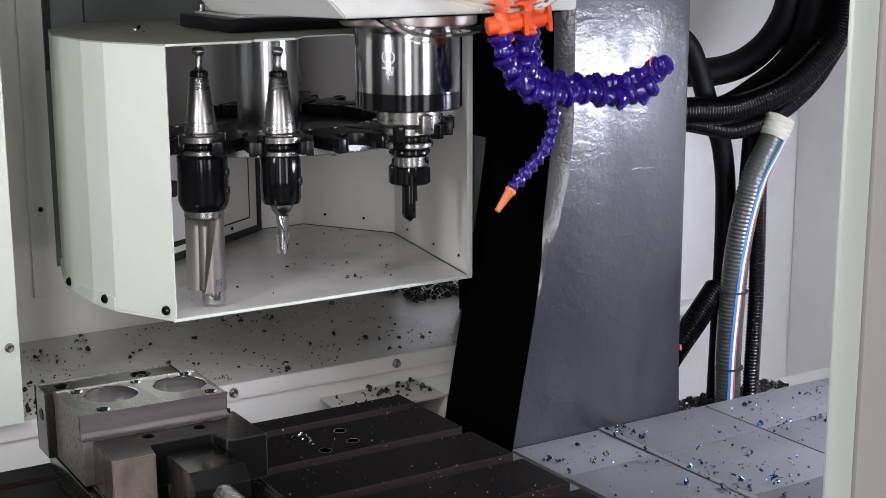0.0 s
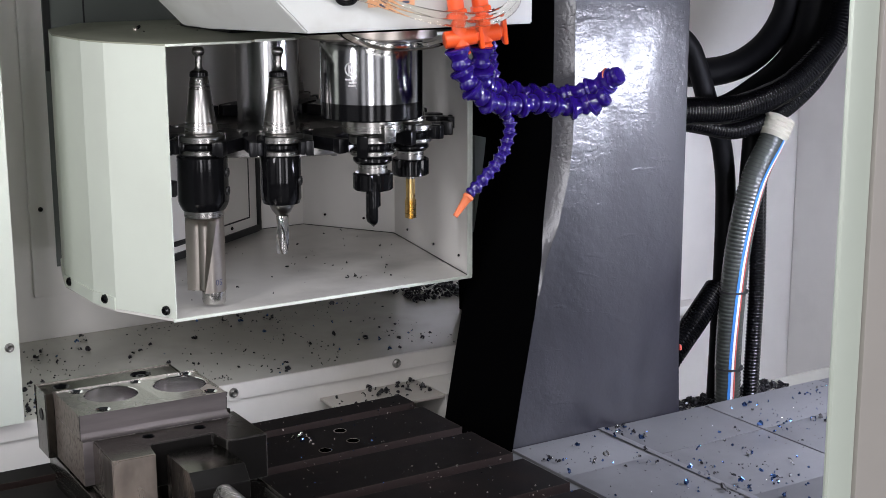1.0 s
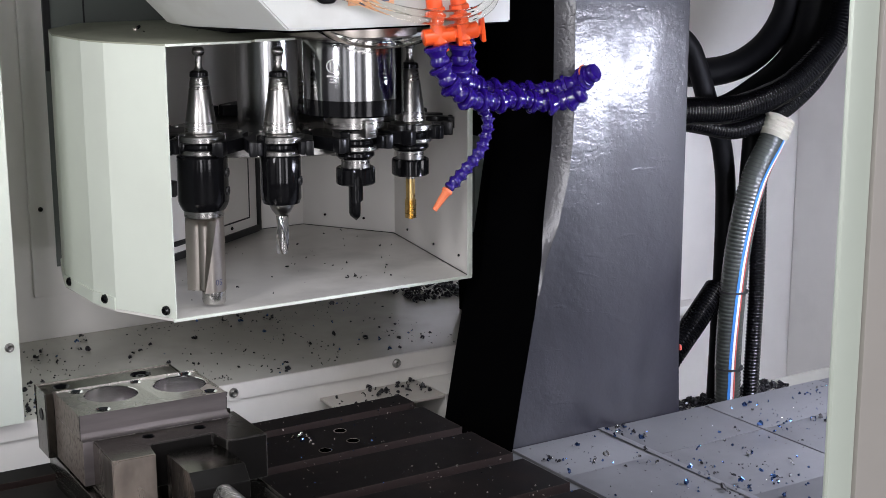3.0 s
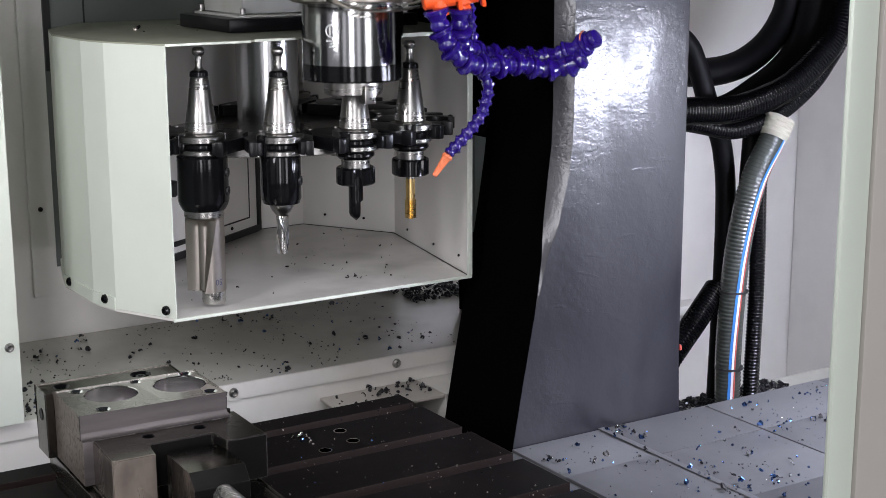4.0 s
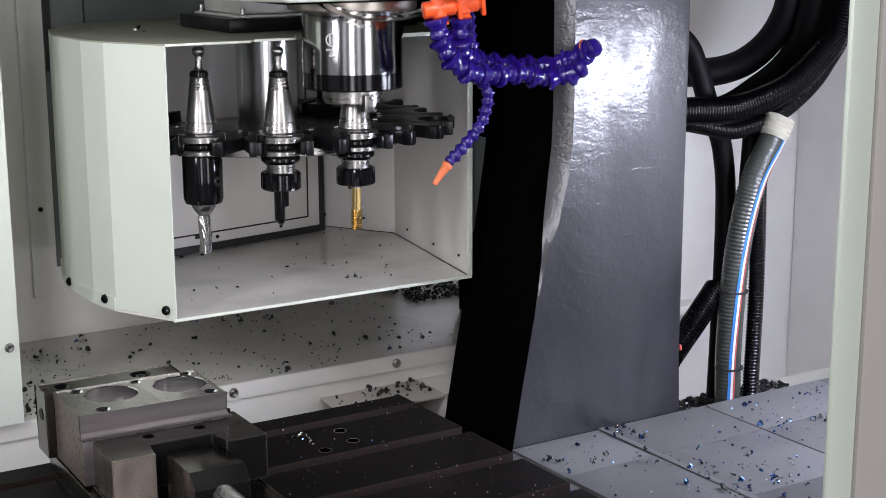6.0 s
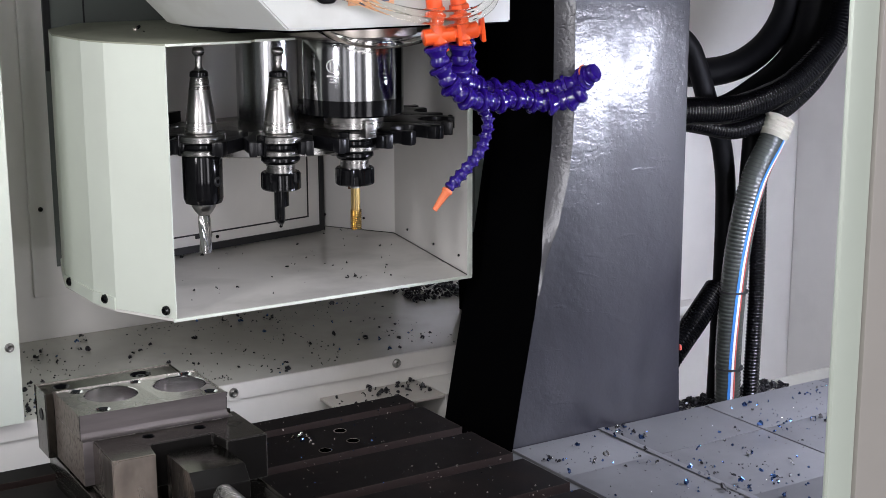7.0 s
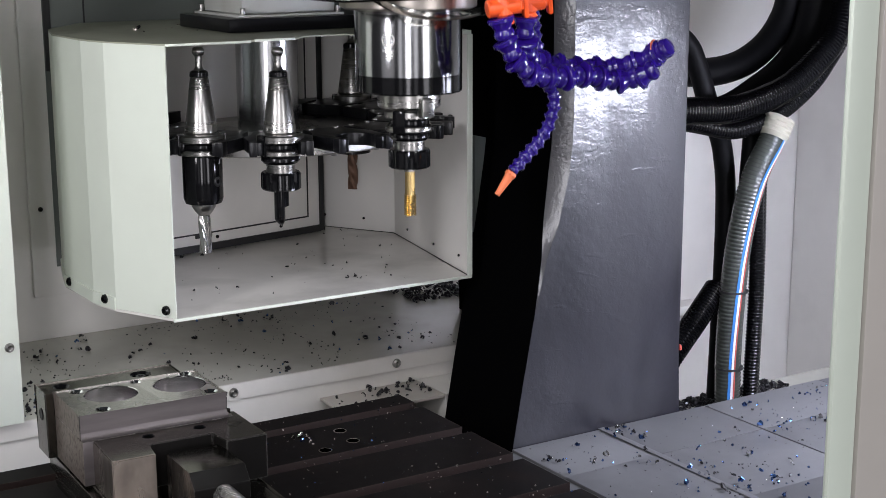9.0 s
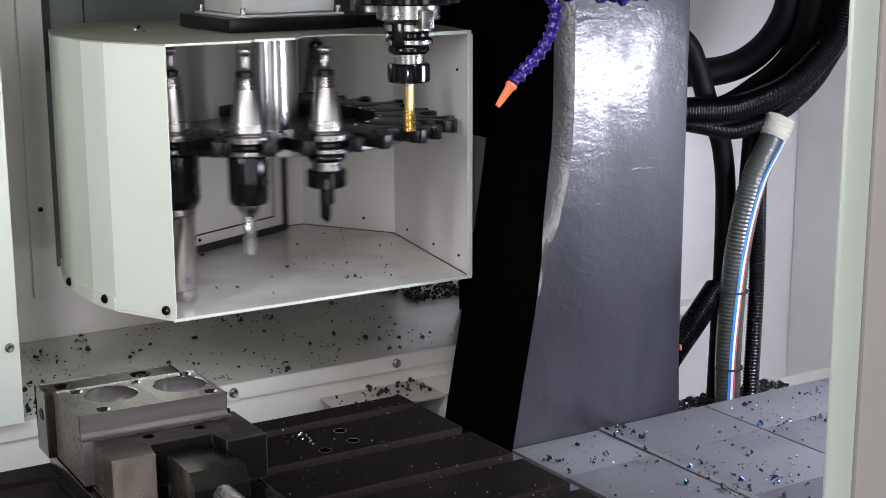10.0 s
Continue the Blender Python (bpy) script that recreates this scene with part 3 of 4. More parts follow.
for f in bm.faces:
    f.normal_update()
    if abs(f.normal.x) > 0.9 and f.calc_center_median().x < 0:
        f.material_index = 1
    if abs(f.normal.y) > 0.9:
        f.material_index = 2
part("lower_block", bm, [PART, ROUGHSAW, SCALE_SHADE], work)

# ------------------------------------------------------------------ magazine hood
ZF, ZT, HY = -0.235, 0.124, 0.036
hood = thing("magazine_hood", label="pale green-white sheet metal hood of the tool magazine", category="magazine cover")
LEFT = [(-0.252, HY), (-0.300, 0.130), (-0.312, 0.185), (-0.314, 0.300), (-0.286, 0.405), (-0.200, 0.520)]
RIGHT = [(0.212, HY), (0.276, 0.365), (0.180, 0.520)]


def sheet(points, z0, z1, t=0.002):
    """A bent sheet that stands on a line of plan points."""
    bm = bmesh.new()
    p = [Vector((x, y, 0)) for x, y in points]
    inner = []
    for i, a in enumerate(p):
        d = (p[min(i + 1, len(p) - 1)] - p[max(i - 1, 0)]).normalized()
        inner.append(a + Vector((d.y, -d.x, 0)) * t)
    loop = p + inner[::-1]
    return prism([(v.x, v.y) for v in loop], z0, z1, bm)


part("side_sheet", sheet(LEFT, ZF, ZT - 0.001), WHITE, hood, smooth=8)
part("side_sheet", sheet(RIGHT[::-1], ZF, ZT - 0.001), WALL, hood, smooth=8)
part("back_sheet", sheet([(-0.2005, 0.520), (0.1805, 0.520)], ZF, ZT - 0.001), WALL, hood)
part("lower_band", sheet([(x - 0.0022, y) for x, y in LEFT[1:]], ZF - 0.001, ZF + 0.016, 0.002), WHITE, hood, smooth=8)
floor_poly = LEFT + RIGHT[::-1]
part("bottom_plate", prism(floor_poly, ZF - 0.004, ZF - 0.0002), HOODFLOOR, hood)
seam = [(0.0 + (x - 0.0) * 0.984, 0.25 + (y - 0.25) * 0.984) for x, y in [(-0.200, 0.520)] + RIGHT[::-1]]
part("floor_seam", sheet(seam, ZF, ZF + 0.0008, 0.0012), RUBBER, hood, "dark dirty joint along the floor")
arc = [(0.002 + 0.078 * math.cos(math.radians(a)), -0.004 + 0.078 * math.sin(math.radians(a))) for a in range(150, 29, -10)]
arc = [(x, max(y, HY)) for x, y in arc]
part("top_plate", prism(LEFT + RIGHT[::-1] + arc[::-1], ZT - 0.0008, ZT + 0.0012), OLIVE, hood, "olive-white roof sheet, darker than the sides")
part("front_lip", box(bmesh.new(), -0.252, -0.133, HY - 0.003, HY - 0.0004, ZT - 0.002, ZT + 0.0015, 0.001), WHITE, hood)
part("front_lip", box(bmesh.new(), -0.127, -0.068, HY - 0.002, HY - 0.0004, ZT - 0.001, ZT + 0.0025, 0.0006), WHITE, hood)
part("front_lip", box(bmesh.new(), 0.072, 0.212, HY - 0.002, HY - 0.0004, ZT - 0.004, ZT + 0.0015, 0.0008), WHITE, hood)
part("bottom_lip", box(bmesh.new(), -0.256, 0.213, HY - 0.003, HY - 0.0004, ZF - 0.0042, ZF + 0.0004, 0.001), WHITE, hood)
part("edge_flange", box(bmesh.new(), 0.205, 0.214, HY - 0.0025, HY - 0.0005, ZF, ZT - 0.004, 0.0006), WHITE, hood)
for k, (a, b) in enumerate(((LEFT[0], LEFT[1]), (LEFT[1], LEFT[2]), (LEFT[2], LEFT[3]))):
    f = (0.14, 0.42, 0.80)[k]
    n = Vector((b[1] - a[1], -(b[0] - a[0]), 0)).normalized() * -1
    if n.x > 0:
        n = -n
    p = Vector((a[0] + (b[0] - a[0]) * f, a[1] + (b[1] - a[1]) * f, ZF + 0.010)) + n * 0.0025
    screw("screw", p, n, hood, 0.0065, OXIDE)

for x, y, z in ((0.222, 0.075, 0.022), (0.240, 0.18, 0.018), (0.262, 0.30, 0.018), (0.262, 0.415, 0.02), (0.232, 0.48, 0.02), (0.222, 0.08, 0.30)):
    f = (y - HY) / (0.365 - HY)
    n = Vector((-0.98, 0.19, 0)) if y < 0.365 else Vector((-0.85, -0.52, 0))
    px = 0.212 + 0.064 * f if y < 0.365 else 0.276 - 0.096 * (y - 0.365) / 0.155
    part("rivet", lathe([(0, 0.0014), (0.0016, 0.0012), (0.0022, 0.0), (0.0022, -0.001)], 10), OXIDE, hood, m=along(Vector((px - 0.0035, y, ZF + z)), n))

drive = thing("magazine_drive", label="white motor housing on a black base plate", category="drive housing")
part("base_plate", box(bmesh.new(), -0.105, 0.100, 0.165, 0.345, ZT + 0.002, ZT + 0.021, 0.002), BLACKPLASTIC, drive)
part("base_extension", box(bmesh.new(), 0.1005, 0.205, 0.170, 0.30, ZT + 0.002, ZT + 0.020, 0.002), BLACKPLASTIC, drive)
part("bearing_cap", lathe([(0, 0.012), (0.026, 0.012), (0.028, 0.009), (0.028, 0.0), (0, 0.0)], 32), DULLSTEEL, drive, m=pose(0.165, 0.235, ZT + 0.0202))
part("housing", box(bmesh.new(), -0.072, 0.078, 0.195, 0.330, ZT + 0.0250, ZT + 0.22, 0.004), HEADPAINT, drive)
part("housing_flange", box(bmesh.new(), -0.084, 0.085, 0.180, 0.338, ZT + 0.0212, ZT + 0.0248, 0.001), HEADPAINT, drive)
for x, y in ((-0.078, 0.325), (-0.074, 0.187), (0.078, 0.187)):
    part("bolt", lathe([(0.004, 0.008), (0.004, 0.0), (0.0065, 0.0), (0.0065, -0.001)][::-1], 12), STEEL, drive, m=pose(x, y, ZT + 0.0262))

# ------------------------------------------------------------------ the tool carousel
CX, CY, CR, TOOLS = -0.0075, 0.2528, 0.253, 15
STEP = 360 / TOOLS
carousel = thing("tool_carousel", CX, CY, 0, "steel tool disc with black gripper forks on a polished hub", "tool carousel")
part("hub", lathe([(0.0, 0.118), (0.046, 0.118), (0.046, -0.026), (0.0, -0.026)], 48), HUBSTEEL, carousel, "polished steel hub")
part("disc", lathe([(0.0, -0.026), (0.210, -0.026), (0.212, -0.028), (0.212, -0.037), (0.210, -0.039), (0.0, -0.039)], 96), STEEL, carousel)
fork_shape = [(0.160, -0.030), (0.198, -0.036), (0.218, -0.047), (0.247, -0.044), (0.278, -0.037), (0.280, -0.026)]
inner = [(CR + 0.0275 * math.cos(math.radians(a)), 0.0275 * math.sin(math.radians(a))) for a in range(-52, -309, -14)]
fork_poly = fork_shape + inner + [(x, -y) for x, y in fork_shape[::-1]]
fork = to_mesh("gripper_fork", prism(fork_poly, -0.0255, -0.008, bevel=0.0012), BLACKPLASTIC)
tip = to_mesh("finger_pad", box(bmesh.new(), 0.266, 0.283, -0.0425, -0.0315, -0.0265, -0.0065, 0.002), BLACKPLASTIC)
boltm = to_mesh("bolt", lathe([(0.0, 0.004), (0.004, 0.004), (0.0045, 0.0), (0.0045, -0.001)], 12), STEEL)
for k in range(TOOLS):
    m = pose(0, 0, 0, 0, 0, -90 + 2.0 + k * STEP)
    f = new("gripper_fork", fork)
    f.parent, f.matrix_local = carousel, m
    for s in (0, 1):
        g = new("finger_pad", tip)
        g.parent, g.matrix_local = f, pose(0, 0.074 * s, 0)
    for x, y in ((0.165, 0.02), (0.165, -0.02)):
        g = new("bolt", boltm)
        g.parent, g.matrix_local = f, pose(x, y, -0.0108)
    g = new("bolt", boltm)
    g.parent, g.matrix_local = carousel, m @ pose(0.195, 0.0, -0.039, 180)
# the swing panel below and behind the disc
shield = bmesh.new()
box(shield, -0.155, -0.150, -0.205, 0.205, ZF + 0.004, 0.108, 0.001)
PANEL_TURN = 124 - 180
panel = part("swing_panel", shield, WALL, carousel, "white inner panel with black rubber edges", m=pose(0, 0, 0, 0, 0, PANEL_TURN))
for nm, y0, y1, z0, z1 in (("edge_seal", -0.213, -0.2052, ZF + 0.002, 0.108), ("edge_seal", 0.2052, 0.213, ZF + 0.002, 0.108)):
    part(nm, box(bmesh.new(), -0.156, -0.146, y0, y1, z0, z1), RUBBER, panel)
part("knob", lathe([(0, 0.010), (0.010, 0.010), (0.013, 0.007), (0.013, 0.0), (0, 0.0)], 20), RUBBER, panel, "round black knob", m=along(Vector((-0.1495, -0.044, -0.121)), Vector((1, 0, 0))))
part("latch_bar", box(bmesh.new(), -0.1497, -0.1470, -0.042, -0.011, -0.213, -0.207, 0.001), RUBBER, panel, "black latch bar")
part("bottom_seal", box(bmesh.new(), -0.1495, -0.1455, -0.205, 0.205, ZF + 0.001, ZF + 0.012), RUBBER, panel)
for a, b, c, d in ((-0.182, -0.1795, ZF + 0.03, 0.10), (0.1795, 0.182, ZF + 0.03, 0.10), (-0.182, 0.182, ZF + 0.0275, ZF + 0.03)):
    part("panel_groove", box(bmesh.new(), -0.1498, -0.1492, a, b, c, d), RUBBER, panel)

for y in (-0.12, 0.0, 0.125):
    part("screw", lathe([(0, 0.0015), (0.0022, 0.0014), (0.0030, 0.0), (0.0030, -0.001)], 12), OXIDE, panel, m=along(Vector((-0.1493, y, ZF + 0.020)), Vector((1, 0, 0))))

# ------------------------------------------------------------------ the tools
def taper(tool):
    part("pull_stud", lathe([(0, 0.1128), (0.0052, 0.1128), (0.0072, 0.1112), (0.0084, 0.1084), (0.0084, 0.1066), (0.0074, 0.1034), (0.0048, 0.1010), (0.0045, 0.0880), (0.0058, 0.0848), (0.0075, 0.0828), (0.0, 0.0828)], 28), STEEL, tool)
    part("stud_collar", lathe([(0.0, 0.0826), (0.0075, 0.0826), (0.0100, 0.0818), (0.0122, 0.0800), (0.0126, 0.0745), (0.0, 0.0737)], 28), OXIDE, tool, "black collar of the pull stud")
    part("taper", lathe([(0, 0.0737), (0.0112, 0.0737), (0.0120, 0.0727), (0.0222, 0.0015), (0.0205, -0.001), (0.0205, -0.002), (0, -0.002)], 40), STEEL, tool)
    part("flange", lathe([(0, -0.0021), (0.0295, -0.0021), (0.0312, -0.0035), (0.0312, -0.0110), (0.0285, -0.0128), (0, -0.0128)], 44), STEEL, tool)
    part("gripper_groove", lathe([(0, -0.0129), (0.0275, -0.0129), (0.0255, -0.0150), (0.0255, -0.0190), (0.0285, -0.0215), (0, -0.0215)], 44), OXIDE, tool, "dark gripper groove")
    part("lower_flange", lathe([(0, -0.0216), (0.0295, -0.0216), (0.0305, -0.0228), (0.0305, -0.0275), (0.0290, -0.029), (0, -0.029)], 44), STEEL, tool)
    for s in (0, 180):
        part("drive_slot", box(bmesh.new(), 0.0235, 0.0320, -0.008, 0.008, -0.0295, -0.0015, 0.001), OXIDE, tool, m=pose(0, 0, 0, 0, 0, 35 + s))


def collet_chuck(tool):
    part("chuck_body", lathe([(0, -0.0291), (0.0235, -0.0291), (0.0262, -0.033), (0.0262, -0.0365), (0.0225, -0.0405), (0.0, -0.0405)], 36), OXIDE, tool)
    part("chuck_ring", lathe([(0, -0.0406), (0.0195, -0.0406), (0.0195, -0.0520), (0, -0.0520)], 36), STEEL, tool)
    bm = bmesh.new()
    n = 72
    rr = [(0.0245, -0.0521), (0.0268, -0.0545), (0.0268, -0.0740), (0.0245, -0.0760)]
    rings = []
    for r, z in rr:
        rings.append([bm.verts.new(((r - (0.0028 if i % 12 < 4 and r > 0.025 else 0)) * math.cos(2 * math.pi * i / n), (r - (0.0028 if i % 12 < 4 and r > 0.025 else 0)) * math.sin(2 * math.pi * i / n), z)) for i in range(n)])
    for a, b in zip(rings, rings[1:]):
        for i in range(n):
            bm.faces.new((a[i], a[(i + 1) % n], b[(i + 1) % n], b[i]))
    bm.faces.new(rings[0]), bm.faces.new(rings[-1])
    part("collet_nut", bm, OXIDE, tool, "black collet nut with wrench slots", smooth=30)


def fluted(r, z0, z1, flutes, turns, depth, n=48, steps=30, tip=0.0):
    """A cutter body with helical flutes."""
    bm = bmesh.new()
    rings = []
    for s in range(steps + 1):
        f = s / steps
        z = z0 + (z1 - z0) * f
        ring = []
        for i in range(n):
            a = 2 * math.pi * i / n
            w = (a * flutes / (2 * math.pi)) % 1
            cut = depth * max(0.0, math.sin(math.pi * min(1, w / 0.62))) ** 0.6 if w < 0.62 else 0.0
            rr = (r - cut) * (1 - tip * max(0, f - 0.9) * 10)
            ring.append(bm.verts.new((rr * math.cos(a + turns * 2 * math.pi * f), rr * math.sin(a + turns * 2 * math.pi * f), z)))
        rings.append(ring)
    for a, b in zip(rings, rings[1:]):
        for i in range(n):
            bm.faces.new((a[i], a[(i + 1) % n], b[(i + 1) % n], b[i]))
    bm.faces.new(rings[0]), bm.faces.new(rings[-1])
    return bm


def slot_pose(k, z=0.0035):
    """Where the tool in fork k hangs; k = 0 is the tool-change point."""
    return pose(CX, CY, z, 0, 0, k * STEP) @ pose(CR * math.cos(radians(-88)), CR * math.sin(radians(-88)), 0)


CAMAZ = -112.5
drill = thing("insert_drill", label="large steel insert drill in a black holder", category="tool")
taper(drill)
part("holder", lathe([(0, -0.0291), (0.031, -0.0291), (0.0338, -0.032), (0.0345, -0.090), (0.0330, -0.096), (0.0290, -0.1035), (0, -0.1035)], 44), OXIDE, drill, "black holder")
part("drill_collar", lathe([(0, -0.1036), (0.0270, -0.1036), (0.0270, -0.112), (0.0255, -0.1135), (0, -0.1135)], 40), STEEL, drill)
FACE = CAMAZ - (-2 * STEP)


def drill_body():
    """A round shank with two opposite chip flutes whose cutting edges slant down the length."""
    bm, rings, n = bmesh.new(), [], 96
    for s in range(33):
        f = s / 32
        z = -0.1136 - 0.1014 * f
        a0, a1 = -86.0, 38.0 - 44.0 * f
        run = min(1.0, f / 0.10) ** 0.5
        ring = []
        for i in range(n):
            k, side = i % 48, 180.0 * (i // 48)
            w = min(1.0, k / 30)
            a = FACE + side + (a0 + (a1 - a0) * w if k <= 30 else a1 + (a0 + 180 - a1) * (k - 30) / 18)
            r = 0.0262
            if 0 < k < 30:
                r -= 0.0150 * run * (min(1.0, w / 0.30) ** 0.7 if w < 0.86 else 1.0 - (w - 0.86) / 0.14)
            ring.append(bm.verts.new((r * math.cos(radians(a)), r * math.sin(radians(a)), z)))
        rings.append(ring)
    for p, q in zip(rings, rings[1:]):
        for i in range(n):
            bm.faces.new((p[i], p[(i + 1) % n], q[(i + 1) % n], q[i]))
    bm.faces.new(rings[0]), bm.faces.new(rings[-1])
    return bm


part("drill_body", drill_body(), DULLSTEEL, drill)
part("insert_tip", lathe([(0, -0.2151), (0.0150, -0.2151), (0.0160, -0.2165), (0.0160, -0.230), (0.0150, -0.233), (0, -0.233)], 20), CARBIDE, drill, m=pose(0.0095 * math.cos(radians(FACE + 75)), 0.0095 * math.sin(radians(FACE + 75)), 0))


def lock_screws(tool, turn, radius, heights):
    """Socket set screws in the side of a holder."""
    for z in heights:
        c, s = math.cos(radians(turn)), math.sin(radians(turn))
        part("lock_screw", lathe([(0.0, -0.002), (0.0030, -0.002), (0.0032, 0.0012), (0.0062, 0.0014), (0.0068, 0.0), (0.0068, -0.004)], 18), RUBBER, tool, m=along(Vector((radius * c, radius * s, z)), Vector((c, s, 0))))


lock_screws(drill, FACE + 72, 0.0342, (-0.053, -0.078))
note = bpy.data.curves.new("ink_number", "FONT")
note.body, note.size, note.align_x, note.extrude = "50", 0.0115, "CENTER", 0.0002
note.materials.append(INK)
number = new("ink_number", note)
number.parent = drill
number.matrix_local = pose(0, 0, 0, 0, 0, FACE + 90 + 38) @ pose(0, -0.0266, -0.197) @ pose(0, 0, 0, 90, 0, 0) @ pose(0, 0, 0, 0, 0, 180)
tagged(number, "handwritten blue number upside down")

mill = thing("end_mill_holder", label="bright end mill in a black side-lock holder", category="tool")
taper(mill)
part("holder", lathe([(0, -0.0291), (0.0255, -0.0291), (0.0268, -0.032), (0.0268, -0.088), (0.0245, -0.0945), (0, -0.0945)], 44), OXIDE, mill, "black holder")
lock_screws(mill, -92 + 74, 0.0268, (-0.064,))
part("mill_neck", lathe([(0, -0.0946), (0.0165, -0.0946), (0.0165, -0.099), (0.0125, -0.106), (0.0075, -0.112), (0, -0.112)], 32), STEEL, mill)
part("end_mill", fluted(0.0086, -0.1121, -0.164, 3, 0.20, 0.0036, 36, 30), CARBIDE, mill)

spot = thing("chamfer_tool", label="black chamfer cutter in a collet chuck", category="tool")
taper(spot)
collet_chuck(spot)
bm = lathe([(0, -0.0761), (0.0100, -0.0761), (0.0100, -0.0985), (0.0100, -0.1005), (0.0100, -0.116), (0.0085, -0.120), (0.0, -0.1275)], 28)
for v in bm.verts:
    if v.co.z < -0.10 and v.co.x > 0.002:
        v.co.x *= 0.45
part("cutter", bm, OXIDE, spot)

tap = thing("thread_tap", label="gold-coated thread tap in a collet chuck", category="tool")
taper(tap)
collet_chuck(tap)
part("tap_shank", lathe([(0, -0.0761), (0.0066, -0.0761), (0.0066, -0.0815), (0, -0.0815)], 24), STEEL, tap)
part("tap_body", fluted(0.0068, -0.0816, -0.112, 3, 0.0, 0.0028, 36, 4), TIN, tap)
threads = fluted(0.0088, -0.1121, -0.1385, 3, 0.0, 0.0036, 36, 20)
for v in threads.verts:
    s = 1.0 - 0.15 * (round((v.co.z + 0.1121) / -0.00132) % 2)
    v.co.x, v.co.y = v.co.x * s, v.co.y * s
part("tap_thread", threads, TIN, tap)

spare = thing("worn_end_mill", label="worn brown cutter in a black collet chuck", category="tool")
taper(spare)
part("chuck_body", lathe([(0, -0.0291), (0.025, -0.0291), (0.025, -0.088), (0.030, -0.092), (0.030, -0.098), (0.012, -0.102), (0, -0.102)], 32), OXIDE, spare)
part("end_mill", fluted(0.0085, -0.1021, -0.160, 3, 0.5, 0.003, 36, 24), RUSTBIT, spare)

# ------------------------------------------------------------------ the spindle head and its coolant lines
head = thing("spindle_head", label="white spindle head with polished spindle and coolant lines", category="spindle head")
HZ = 0.146
bm = bmesh.new()
base = [(-0.148, -0.11), (0.180, -0.11), (0.180, 0.12), (-0.212, 0.12), (-0.212, 0.04)]
rings = []
for z, shift in ((HZ, 0.0), (HZ + 0.085, -0.085), (0.75, -0.085)):
    rings.append([bm.verts.new((x + (shift if x < 0 else 0), y, z)) for x, y in base])
for a, b in zip(rings, rings[1:]):
    for i in range(5):
        bm.faces.new((a[i], a[(i + 1) % 5], b[(i + 1) % 5], b[i]))
bm.faces.new(rings[0]), bm.faces.new(rings[-1])
bmesh.ops.recalc_face_normals(bm, faces=bm.faces)
bmesh.ops.bevel(bm, geom=bm.edges[:], offset=0.002, segments=2, affect="EDGES")
part("head_cover", bm, HEADPAINT, head, "white sheet metal cover")
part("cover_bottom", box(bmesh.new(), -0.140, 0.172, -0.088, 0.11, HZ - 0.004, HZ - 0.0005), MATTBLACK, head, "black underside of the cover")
part("spindle_collar", lathe([(0, HZ - 0.0045), (0.086, HZ - 0.0045), (0.086, 0.131), (0.080, 0.128), (0, 0.128)], 64), DULLSTEEL, head, "dark steel mounting collar")
part("spindle_barrel", lathe([(0, 0.1279), (0.0672, 0.1279), (0.0676, 0.127), (0.0676, 0.0475), (0, 0.0475)], 72), CHROME, head, "mirror-polished steel barrel")
part("spindle_band", lathe([(0, 0.0474), (0.0674, 0.0474), (0.0674, 0.0270), (0.0655, 0.0250), (0, 0.0250)], 72), OXIDE, head, "black band")
part("spindle_nose", lathe([(0, 0.0249), (0.0400, 0.0249), (0.0400, 0.0070), (0.0380, 0.0050), (0.0235, 0.0050), (0.0225, 0.0080), (0.0, 0.0080)], 56), STEEL, head)
for s in (0, 180):
    part("drive_key", box(bmesh.new(), 0.0330, 0.0475, -0.0085, 0.0085, -0.0045, 0.0190, 0.0012), STEEL, head, m=pose(0, 0, 0, 0, 0, -90 + s))
# maker's mark on the barrel: a ring and unreadable bars
mark = bmesh.new()
for x, z, w, h in ((0, 0.0790, 0.016, 0.0022), (0.0005, 0.0750, 0.014, 0.0022), (-0.0005, 0.0712, 0.015, 0.0020)):
    for i in range(4):
        if (i + int(z * 9000)) % 5:
            box(mark, x - w / 2 + i * w / 4, x - w / 2 + (i + 0.75) * w / 4, -0.0682, -0.0676, z, z + h)
for i in range(24):
    a, b = 2 * math.pi * i / 24, 2 * math.pi * (i + 1) / 24
    q = [(math.cos(t) * r, -0.0680, 0.0930 + math.sin(t) * r) for t, r in ((a, 0.0088), (b, 0.0088), (b, 0.0070), (a, 0.0070))]
    mark.faces.new([mark.verts.new(v) for v in q])
for x in (-0.0025, 0.0025):
    box(mark, x - 0.0012, x + 0.0012, -0.0682, -0.0676, 0.0875, 0.0985)
part("barrel_mark", mark, ETCH, head, "etched round mark with bars", m=pose(0, 0, 0, 0, 0, -52))
part("sticker", box(bmesh.new(), -0.066, 0.000, -0.1115, -0.1103, HZ + 0.028, HZ + 0.064, 0.0003), TAG, head, "orange sticker with dark bars")
bm = bmesh.new()
for i in range(3):
    box(bm, -0.050 + 0.016 * i, -0.040 + 0.016 * i, -0.1120, -0.1116, HZ + 0.032, HZ + 0.035)
part("sticker_bars", bm, INK, head)
part("cover_screw", lathe([(0, 0.001), (0.003, 0.001), (0.0035, 0)], 12), OXIDE, head, m=along(Vector((0.118, -0.1105, HZ + 0.018)), Vector((0, -1, 0))))

seg_profile = [(0.0060, -0.0115), (0.0098, -0.0108), (0.0119, -0.0075), (0.0119, -0.0045), (0.0098, -0.0008), (0.0100, 0.0006), (0.0136, 0.0072), (0.0150, 0.0076), (0.0152, 0.0112), (0.0143, 0.0120), (0.0122, 0.0124), (0.0060, 0.0124)]
